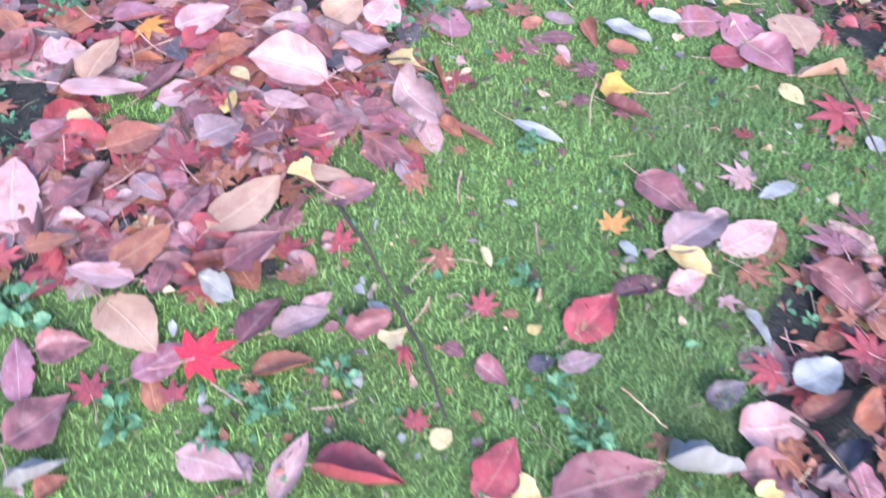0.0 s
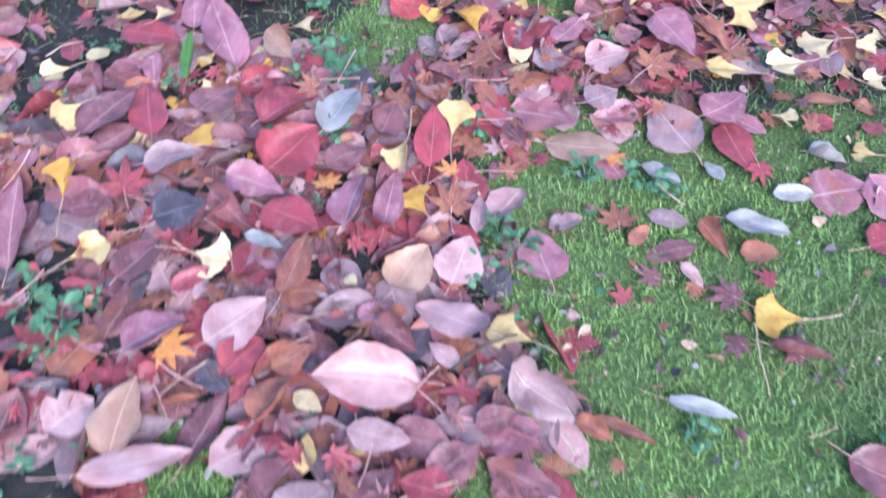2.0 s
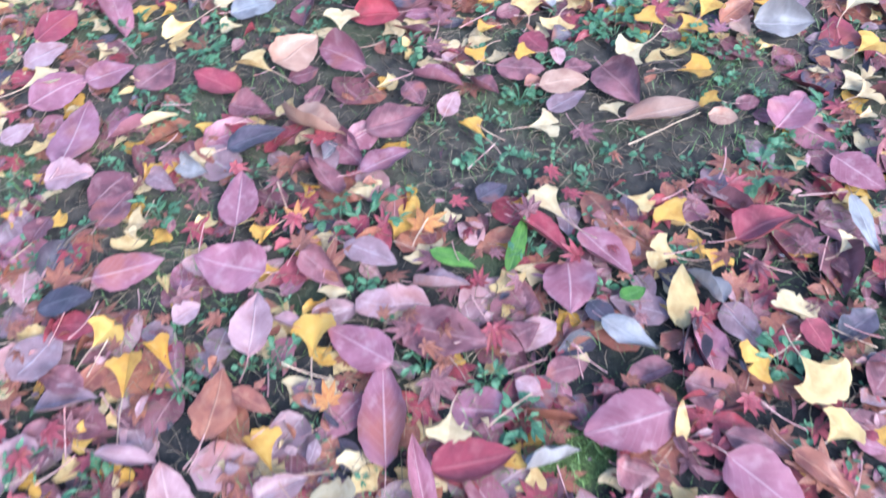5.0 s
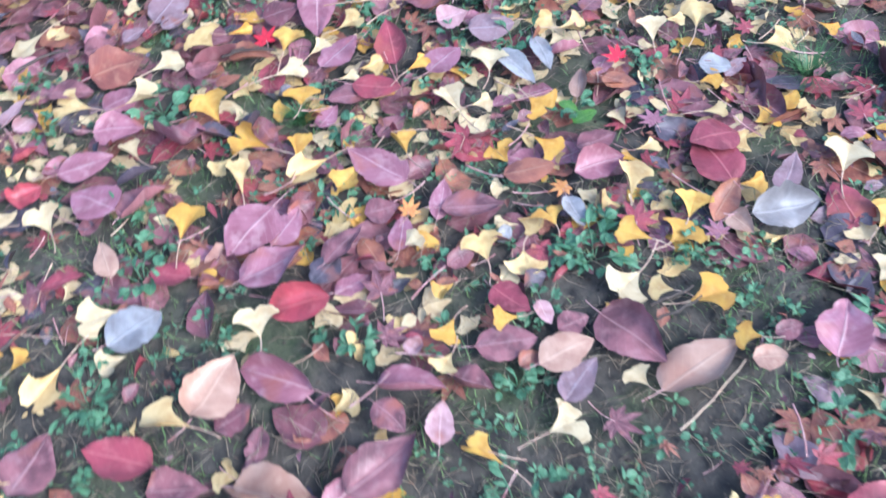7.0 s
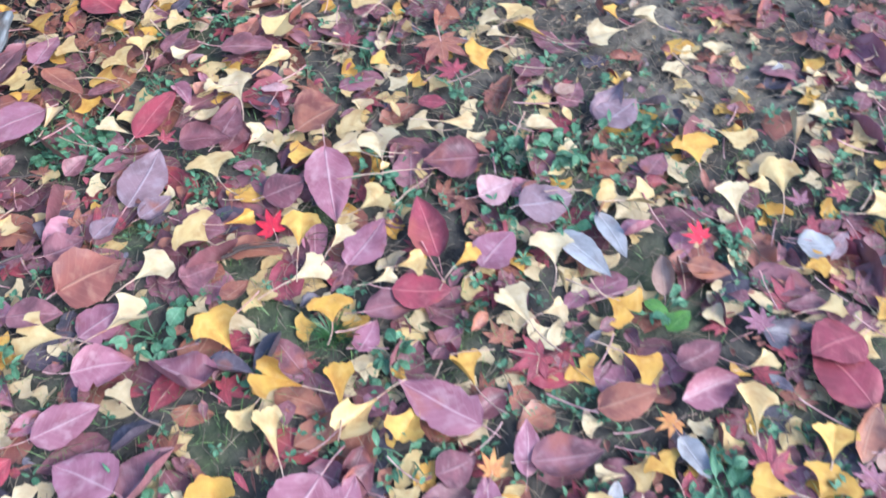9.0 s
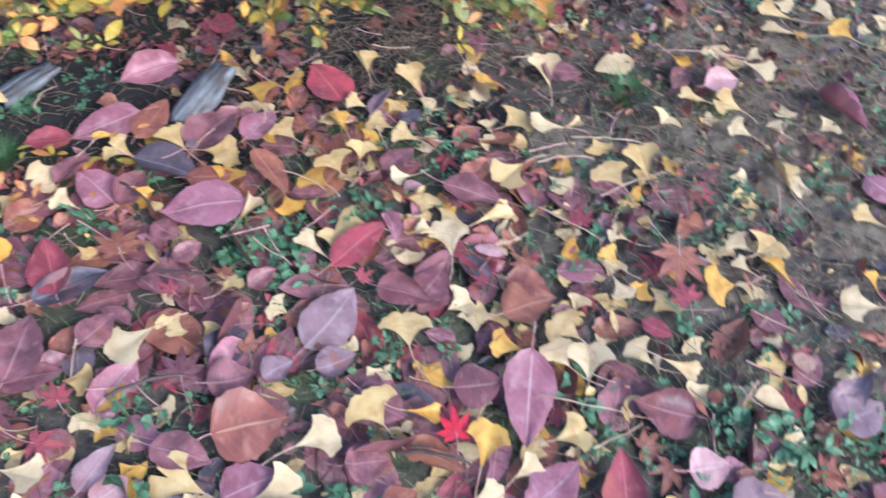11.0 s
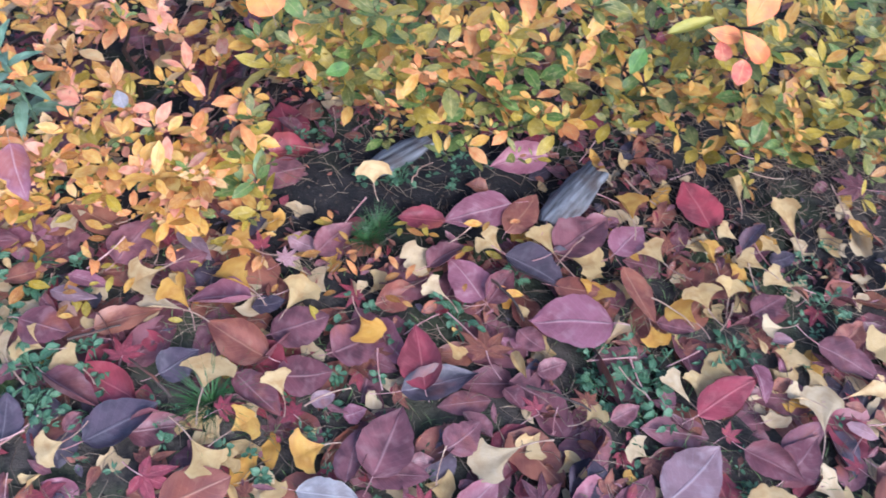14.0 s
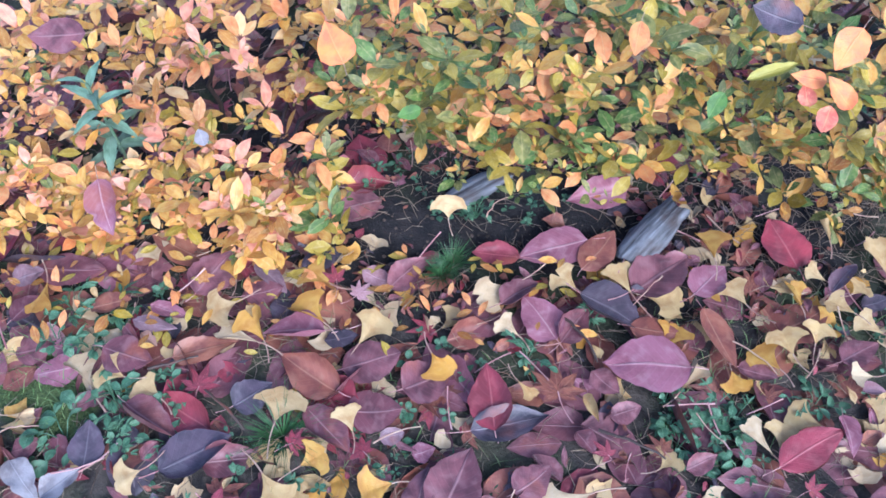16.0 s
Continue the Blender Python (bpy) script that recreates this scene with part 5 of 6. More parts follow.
twig(0.106, 3.63, 0.232, 3.563, 0.0012)
twig(0.234, 2.888, 0.294, 2.883, 0.0024)
twig(0.258, 3.32, 0.292, 3.257, 0.0012)
twig(-0.387, 3.749, -0.297, 3.756, 0.0032)
twig(0.271, 4.194, 0.322, 4.177, 0.0012)
twig(-0.581, 3.886, -0.525, 3.909, 0.0012)
twig(0.318, 3.87, 0.292, 3.827, 0.0012)
twig(-0.206, 4.135, -0.251, 4.088, 0.0012)
twig(0.379, 3.91, 0.452, 3.891, 0.0024)
twig(0.236, 3.979, 0.321, 3.969, 0.0012)
twig(-0.835, 4.251, -0.642, 4.27, 0.0012)
twig(-0.87, 3.972, -0.81, 3.99, 0.0024)
twig(-0.738, 3.894, -0.794, 3.944, 0.0024)
twig(-0.309, 3.909, -0.231, 3.877, 0.0024)
twig(-0.342, 4.065, -0.303, 4.001, 0.0024)
twig(-1.026, 3.88, -0.981, 3.889, 0.0012)
twig(-0.125, 4.04, -0.075, 3.994, 0.0012)
twig(-0.446, 4.227, -0.414, 4.264, 0.0012)
twig(0.302, 4.013, 0.408, 3.979, 0.0012)
twig(0.526, 4.163, 0.667, 4.111, 0.0012)
twig(0.21, 3.903, 0.276, 3.829, 0.0012)
twig(0.304, 3.9, 0.43, 3.924, 0.0012)
weed(-0.055, 1.778, 0.022)
weed(-0.283, 1.978, 0.022)
weed(-0.04, 1.84, 0.019)
weed(0.225, 2.996, 0.043)
weed(-0.061, 2.368, 0.032)
weed(-0.539, 3.185, 0.034)
weed(0.457, 2.749, 0.033)
weed(-0.458, 2.492, 0.021)
weed(-0.511, 2.99, 0.031)
weed(-0.021, 3.243, 0.035)
weed(0.031, 3.359, 0.03)
weed(0.254, 3.019, 0.028)
weed(0.19, 3.004, 0.025)
weed(-0.288, 3.385, 0.036)
weed(-0.262, 3.32, 0.035)
weed(0.262, 3.462, 0.028)
weed(0.339, 3.222, 0.029)
weed(0.128, 2.959, 0.024)
weed(0.334, 2.932, 0.021)
weed(0.035, 3.084, 0.023)
weed(-0.312, 3.253, 0.031)
weed(-0.425, 3.115, 0.034)
weed(-0.1, 3.022, 0.031)
weed(0.046, 2.881, 0.022)
weed(0.196, 3.02, 0.027)
weed(-0.395, 3.172, 0.021)
weed(-0.216, 3.928, 0.025)
weed(-0.024, 3.967, 0.028)
weed(-0.365, 3.729, 0.028)
weed(-0.058, 3.739, 0.021)
weed(-0.943, 4.071, 0.034)
weed(-0.958, 4.011, 0.022)
weed(-0.829, 3.885, 0.027)
weed(-0.21, 3.899, 0.024)
weed(-0.834, 3.944, 0.025)
weed(0.104, 1.176, 0.015)
weed(-0.535, 2.036, 0.021)
weed(-0.009, 1.815, 0.025)
weed(0.205, 1.596, 0.018)
weed(0.332, 3.396, 0.035)
weed(-0.524, 1.591, 0.025)
for tone, (verts, uvs, faces) in sorted(lesser_heaps.items()):
    tagged(new("small_leaf_litter", mesh_of("small_leaf_litter", verts, faces, [LEAF[tone]], uvs)), OVAL_LABEL[tone].replace("leaf", "leaves", 1), "leaf litter", kind="stuff")


# ---- loose litter under the leaves that lie on top ----
def bare(x, y):
    """How much open ground shows, 0 to 1: trodden soil and lawn carry few leaves."""
    b = 0.93 * lawn(x, y) if y < 2.4 else 0.25 * lawn(x, y)
    for cx, cy, rx, ry, much in ((0.13, 2.83, 0.24, 0.12, 0.8), (-0.43, 2.25, 0.14, 0.09, 0.9), (-0.74, 2.17, 0.11, 0.12, 0.8), (-0.48, 1.38, 0.06, 0.08, 0.9), (-0.33, 3.08, 0.17, 0.11, 0.75), (0.80, 4.05, 0.32, 0.42, 0.58), (0.42, 4.1, 0.18, 0.12, 0.6), (-0.55, 1.60, 0.10, 0.08, 0.6), (-0.9, 2.2, 0.25, 0.2, 0.5), (-0.45, 4.24, 0.17, 0.075, 0.97), (0.13, 4.31, 0.16, 0.09, 0.85)):
        d = math.hypot((x - cx) / rx, (y - cy) / ry)
        b = max(b, much * min(max(1.5 - d, 0) * 2, 1))
    return b


LITTER_LABEL = {"m": "dark maroon oval leaves in a loose layer", "p": "mauve oval leaves in a loose layer", "c": "crimson oval leaves in a loose layer", "b": "russet brown oval leaves in a loose layer", "k": "pink oval leaves in a loose layer", "d": "dark slate oval leaves in a loose layer", "n": "grey mauve oval leaves in a loose layer"}


cells = {}
for a, b, r in lying:
    cells.setdefault((int(a * 8), int(b * 8)), []).append((a, b, r))


def covered(x, y):
    """Whether a leaf that lies on top hides this place."""
    i, j = int(x * 8), int(y * 8)
    return any(math.hypot(a - x, b - y) < 0.42 * r for p in (i - 1, i, i + 1) for q in (j - 1, j, j + 1) for a, b, r in cells.get((p, q), ()))


def build_litter():
    rng = random.Random(23)
    heaps = {}
    for n in range(35800):
        x, y = (rng.uniform(-3.0, 2.8), rng.uniform(-0.9, 5.9)) if n < 34000 else (rng.uniform(-1.2, 0.1), rng.uniform(1.0, 2.4))
        away = math.hypot(max(-1.35 - x, x - 1.15, 0), max(0.7 - y, y - 4.6, 0)) + 0.25 * noise.noise((x * 2, y * 2, 5))
        if away > 0.05 and rng.random() > 0.10 * math.exp(-away / 0.5) + 0.90 * math.exp(-(away / 0.55) ** 2):
            continue
        if rng.random() < bare(x, y) + (0.04 if y < 2.3 else 0.14 if y < 3.6 else 0.07 if x < 0.25 else 0.3):
            continue
        ginkgo = min(max((y - 1.7) / 2.4, 0.02), 0.66 if x > 0 else 0.42)
        roll = rng.random()
        if roll < ginkgo * 0.8:
            kind, tone = "G", rng.choice("wyYwyw" if y > 3 else "wyY")
        elif roll < ginkgo * 0.8 + (0.40 if y < 2.5 else 0.18):
            kind, tone = "A", rng.choice("cmbbcmbbc")
        else:
            # Dark tones put in shade between leaves and, from y 2.9, near the shrub.
            kind, tone = "O", rng.choice("mmbncpknmdbmcpnknk" if y < 2.9 else "mmmmmcbbdpbm")
        v, uv, f = rng.choice(LOOSE[kind])
        size = 0.035 + 0.055 * rng.random() if kind == "O" else rng.uniform(0.028, 0.042) if kind == "G" else rng.uniform(0.035, 0.065)
        wide = size * (rng.uniform(0.5, 0.75) if kind == "O" else 1.0)
        if y > 3.6 and x < 0.3 and kind == "O":
            bigger = 1.15 if y < 4.15 or x < -0.6 else 0.62
            size, wide = size * bigger, wide * bigger
        hidden = covered(x, y)
        up, tilt, flat = (0.003, 3, 0.25) if hidden else (0.009, 10, 0.6)
        m = pose(x, y, height(x, y) + 0.002 + rng.uniform(0, up), rng.uniform(-tilt, tilt), rng.uniform(-tilt, tilt), rng.uniform(0, 360)) @ Matrix.Diagonal((wide, size, size * flat, 1))
        verts, uvs, faces = heaps.setdefault((kind, tone), ([], [], []))
        k = len(verts)
        verts += [tuple(m @ Vector(p)) for p in v]
        uvs += uv
        faces += [tuple(i + k for i in q) for q in f]
    for (kind, tone), (verts, uvs, faces) in sorted(heaps.items()):
        name = {"O": "oval_leaf_litter", "G": "ginkgo_leaf_litter", "A": "maple_leaf_litter"}[kind]
        label = LITTER_LABEL.get(tone, "") if kind == "O" else {"G": "yellow ginkgo leaves in a loose layer", "A": "red brown maple leaves in a loose layer"}[kind]
        tagged(new(name, mesh_of(name, verts, faces, [LEAF[tone]], uvs)), label, "leaf litter", kind="stuff")


build_litter()


def build_needles():
    """Thin dry stems and needles strewn over the soil."""
    rng = random.Random(41)
    verts, uvs, faces = [], [], []
    for k in range(30000):
        x, y = (rng.uniform(-1.5, 1.3), rng.uniform(1.0, 4.8)) if k < 25000 else (rng.gauss(0.8, 0.28), rng.gauss(4.0, 0.30)) if k < 29300 else (rng.gauss(0.12, 0.12), rng.gauss(4.3, 0.07))
        if rng.random() < 0.85 * lawn(x, y) or (y < 2.3 and rng.random() < 0.75):
            continue
        a, n = rng.uniform(0, 6.283), rng.uniform(0.012, 0.048)
        z, bow = height(x, y) + rng.uniform(0.002, 0.014), rng.uniform(-0.2, 0.2) * n
        pts = [(x, y, z), (x + math.cos(a) * n * 0.5 - math.sin(a) * bow, y + math.sin(a) * n * 0.5 + math.cos(a) * bow, z + 0.003), (x + math.cos(a) * n, y + math.sin(a) * n, z)]
        v, uv, f = tube(pts, [0.0005, 0.0006, 0.0004], 3)
        k = len(verts)
        verts += v
        uvs += uv
        faces += [tuple(i + k for i in q) for q in f]
    tagged(new("dry_needles", mesh_of("dry_needles", verts, faces, [STRAW], uvs)), "thin dry straw coloured stems strewn on soil", "plant debris", kind="stuff")


build_needles()


def heap(name, label, category, count, seed, choose):
    """Many small pieces in one mesh; choose(rng) gives (vertices, uvs, faces, pose, material) or None."""
    rng = random.Random(seed)
    heaps = {}
    for _ in range(count):
        made = choose(rng)
        if made is None:
            continue
        v, uv, f, m, mat = made
        verts, uvs, faces = heaps.setdefault(mat.name, (mat, [], [], []))[1:]
        n = len(verts)
        verts += [tuple(m @ Vector(p)) for p in v]
        uvs += uv
        faces += [tuple(i + n for i in q) for q in f]
    for mat, verts, uvs, faces in heaps.values():
        tagged(new(name, mesh_of(name, verts, faces, [mat], uvs)), label, category, kind="stuff")


SHREDS = [oval_blade(shapes, 4, 2, 1.3) for _ in range(8)]


def shred(rng):
    x, y = rng.uniform(-1.6, 1.3), rng.uniform(0.7, 4.9)
    if rng.random() < bare(x, y) * 0.95 + 0.05 or lawn(x, y) > 0.35 or covered(x, y):
        return None
    v, uv, f = rng.choice(SHREDS)
    n = 0.010 + 0.026 * rng.random() ** 1.7
    lean = 30 - 600 * n
    if y > 2.4 and rng.random() < 0.45:
        return None
    m = pose(x, y, height(x, y) + rng.uniform(0.006, 0.021), rng.uniform(-lean, lean), rng.uniform(-lean, lean), rng.uniform(0, 360)) @ Matrix.Diagonal((n * rng.uniform(0.2, 0.7), n, n, 1))
    # The m, b and d tones also stand in for shade in the gaps.
    return v, uv, f, m, LEAF[rng.choice("bmbcmnkmpbdcmb" if y < 3 else "bbbmmcbydm")]


heap("leaf_shreds", "small torn russet and red bits of leaf", "leaf litter", 15000, 61, shred)


def lawn_bit(rng):
    """Brown, grey and pale scraps caught in the short grass."""
    x, y = rng.uniform(-0.8, 1.0), rng.uniform(0.5, 2.5)
    if lawn(x, y) < 0.3 or noise.noise((x * 6, y * 6, 3.0)) < rng.uniform(-0.5, 0.35):
        return None
    v, uv, f = rng.choice(SHREDS)
    n = 0.005 + 0.018 * rng.random() ** 2.2
    m = pose(x, y, height(x, y) + rng.uniform(0.005, 0.010), rng.uniform(-15, 15), rng.uniform(-15, 15), rng.uniform(0, 360)) @ Matrix.Diagonal((n * rng.uniform(0.2, 0.8), n, n, 1))
    return v, uv, f, m, rng.choice((LEAF["d"], LEAF["b"], LEAF["n"], LEAF["m"], LEAF["g"], WEED, TWIG, STALK))


def maple_scrap(rng):
    """Curled red and brown maple leaves, whole or half, tipped among the others where the litter is thick."""
    x, y = rng.uniform(-1.2, 1.1), rng.uniform(0.8, 2.9)
    thick = 1 - bare(x, y)
    if rng.random() > thick * (0.35 + noise.noise((x * 4.0, y * 4.0, 12.0))) or (covered(x, y) and rng.random() < 0.7):
        return None
    v, uv, f = rng.choice(MAPLES)
    n = rng.uniform(0.022, 0.048)
    m = pose(x, y, height(x, y) + rng.uniform(0.016, 0.030), rng.uniform(-24, 24), rng.uniform(-24, 24), rng.uniform(0, 360)) @ Matrix.Diagonal((n * rng.uniform(0.5, 1.0), n, n * rng.uniform(0.8, 2.2), 1))
    return v, uv, f, m, LEAF[rng.choice("ccbbmcbm")]


heap("maple_scraps", "small curled red and brown maple leaves", "leaf litter", 3000, 69, maple_scrap)
heap("lawn_scraps", "small brown and grey plant scraps in short grass", "plant debris", 6500, 67, lawn_bit)


def soil_bit(rng):
    """Small brown, pink and straw coloured scraps pressed into the worn soil."""
    x, y = rng.gauss(0.85, 0.30), rng.gauss(4.0, 0.30)
    if covered(x, y) or trodden(x, y) < 0.2:
        return None
    v, uv, f = rng.choice(SHREDS)
    n = 0.005 + 0.020 * rng.random() ** 1.8
    m = pose(x, y, height(x, y) + rng.uniform(0.001, 0.006), rng.uniform(-15, 15), rng.uniform(-15, 15), rng.uniform(0, 360)) @ Matrix.Diagonal((n * rng.uniform(0.15, 0.7), n, n, 1))
    return v, uv, f, m, rng.choice((LEAF["b"], LEAF["n"], LEAF["m"], LEAF["d"], STRAW, STRAW, STRAW, LEAF["y"], WEED))


heap("soil_scraps", "small brown and straw scraps on worn soil", "plant debris", 5000, 68, soil_bit)
BITS = [stalk_mesh(shapes, 0.5, 1.0, 0.018) for _ in range(8)]


def stalk_bit(rng):
    x, y = rng.uniform(-1.5, 1.2), rng.uniform(0.8, 4.6)
    if rng.random() < bare(x, y) * 0.85 + 0.05 or covered(x, y):
        return None
    v, uv, f = rng.choice(BITS)
    n = rng.uniform(0.025, 0.065)
    m = pose(x, y, height(x, y) + rng.uniform(0.012, 0.026), rng.uniform(-10, 10), 0, rng.uniform(0, 360)) @ Matrix.Diagonal((n, n, n, 1))
    return v, uv, f, m, rng.choice((STALK, RED_STALK, RED_STALK))




def humus(rng):
    """Brown rotting bits under the edge of the shrub."""
    x, y = rng.uniform(-0.75, 0.75), rng.uniform(4.08, 4.6)
    if covered(x, y) or rng.random() < bare(x, y):
        return None
    v, uv, f = rng.choice(SHREDS)
    n = rng.uniform(0.008, 0.022)
    m = pose(x, y, height(x, y) + rng.uniform(0.001, 0.008), rng.uniform(-18, 18), rng.uniform(-18, 18), rng.uniform(0, 360)) @ Matrix.Diagonal((n * rng.uniform(0.2, 0.7), n, n, 1))
    return v, uv, f, m, LEAF[rng.choice("bbmmcbd")]


heap("humus", "rotting brown bits of leaf under the shrub", "leaf litter", 3200, 66, humus)
heap("loose_stalks", "thin pale pink leaf stalks lying loose", "leaf litter", 1500, 62, stalk_bit)

def sprig(rng):
    """A tiny rosette of three to six leaflets in one piece."""
    verts, uvs, faces = [], [], []
    count, spin = rng.randrange(3, 7), rng.uniform(0, 6.283)
    for k in range(count):
        v, uv, f = rng.choice(LEAFLETS)
        m = pose(0, 0, 0, 0, 0, math.degrees(spin) + 360 * k / count + rng.uniform(-25, 25)) @ pose(0, 0.12, 0, rng.uniform(0, 35), rng.uniform(-20, 20), 0) @ Matrix.Scale(rng.uniform(0.6, 1.0), 4)
        n = len(verts)
        verts += [tuple(m @ Vector(p)) for p in v]
        uvs += uv
        faces += [tuple(i + n for i in q) for q in f]
    return verts, uvs, faces


SPRIGS = [sprig(shapes) for _ in range(10)]


def seedling(rng):
    """Scattered tiny green rosettes that show between the fallen leaves."""
    x, y = rng.uniform(-1.4, 1.2), rng.uniform(1.3, 4.5)
    patch = noise.noise((x * 5.0, y * 5.0, 9.0)) + (0.10 if 2.5 < y < 3.9 else -0.12)
    if patch < 0.04 or lawn(x, y) > 0.6 or covered(x, y):
        return None
    n = rng.uniform(0.006, 0.016)
    m = pose(x, y, height(x, y) + rng.uniform(0.004, 0.014), rng.uniform(-15, 15), rng.uniform(-15, 15), rng.uniform(0, 360)) @ Matrix.Diagonal((n, n, n, 1))
    return (*rng.choice(SPRIGS), m, WEED)


heap("seedlings", "tiny green seedling rosettes between fallen leaves", "weed", 9000, 63, seedling)


def crumb_look():
    m, nt, bsdf = shader("soil_crumb")
    isle = node(nt, "NewGeometry").outputs["Random Per Island"]
    nt.links.new(blend(nt, isle, (0.020, 0.014, 0.011), (0.14, 0.10, 0.075)), bsdf.inputs["Base Color"])
    bsdf.inputs["Roughness"].default_value = 0.9
    return m


CRUMB = crumb_look()
LUMP = ([(1, 0, 0), (0.2, 0.9, 0.1), (-0.9, 0.3, 0), (-0.4, -0.8, 0.1), (0.5, -0.7, 0), (0, 0, 0.7), (0.3, 0.3, 0.55)], [(0, 0)] * 7, [(0, 1, 6), (1, 2, 5, 6), (2, 3, 5), (3, 4, 5), (4, 0, 6, 5)])


def crumb(rng):
    x, y = rng.uniform(-1.5, 1.3), rng.uniform(1.2, 4.9)
    if lawn(x, y) > 0.4 or covered(x, y) or rng.random() > 0.35 + 0.65 * bare(x, y):
        return None
    n = 0.0009 + 0.0042 * rng.random() ** 3
    return (*LUMP, pose(x, y, height(x, y), rng.uniform(-30, 30), rng.uniform(-30, 30), rng.uniform(0, 360)) @ Matrix.Diagonal((n, n * 0.8, n, 1)), CRUMB)


heap("soil_crumbs", "loose dark brown crumbs of soil", "soil", 62000, 65, crumb)

# ---- the azalea shrub ----
def azalea_look(name, one, two, spot):
    return leaf_look(name, one, two, spot, (0.7, 0.55, 0.25), 0.30, veining=0.35, flush=spot)


AZALEA = {
    "peach": azalea_look("peach_shrub_leaf", (0.78, 0.32, 0.094), (0.78, 0.42, 0.171), (0.66, 0.21, 0.069)),
    "amber": azalea_look("amber_shrub_leaf", (0.70, 0.39, 0.066), (0.70, 0.45, 0.114), (0.56, 0.24, 0.041)),
    "gold": azalea_look("gold_shrub_leaf", (0.50, 0.35, 0.030), (0.45, 0.33, 0.048), (0.31, 0.22, 0.026)),
    "olive": azalea_look("olive_shrub_leaf", (0.17, 0.18, 0.038), (0.31, 0.275, 0.066), (0.09, 0.11, 0.028)),
    "green": azalea_look("green_shrub_leaf", (0.10, 0.18, 0.032), (0.18, 0.26, 0.052), (0.065, 0.11, 0.026)),
    "rust": azalea_look("rust_shrub_leaf", (0.40, 0.17, 0.032), (0.48, 0.24, 0.046), (0.34, 0.13, 0.037)),
    "pale": azalea_look("pale_shrub_leaf", (0.76, 0.50, 0.198), (0.76, 0.55, 0.271), (0.66, 0.36, 0.136)),
    "sage": azalea_look("sage_shrub_leaf", (0.17, 0.20, 0.062), (0.25, 0.26, 0.09), (0.10, 0.125, 0.04)),
    "coral": azalea_look("coral_shrub_leaf", (0.82, 0.36, 0.217), (0.80, 0.44, 0.288), (0.68, 0.22, 0.136)),
    "red": azalea_look("red_shrub_leaf", (0.72, 0.15, 0.073), (0.68, 0.22, 0.108), (0.5, 0.08, 0.054)),
}


def shrub_blade(rng, rows=4, cols=2):
    cup, bend = rng.uniform(0.05, 0.35), rng.uniform(-0.35, 0.12)

    def shape(u, v):
        s = 2 * u - 1
        half = 0.21 * max(math.sin(math.pi * min(v ** 1.05, 1)), 0) ** 0.75
        return (s * half, v, cup * abs(s) * half + bend * v * v)

    return sheet(rows, cols, shape)


def crown(x):
    """How high the shrub stands at x."""
    return 0.17 + 0.30 / (1 + math.exp(-(x + 0.72) / 0.09)) - 0.12 / (1 + math.exp(-(x - 0.28) / 0.10))


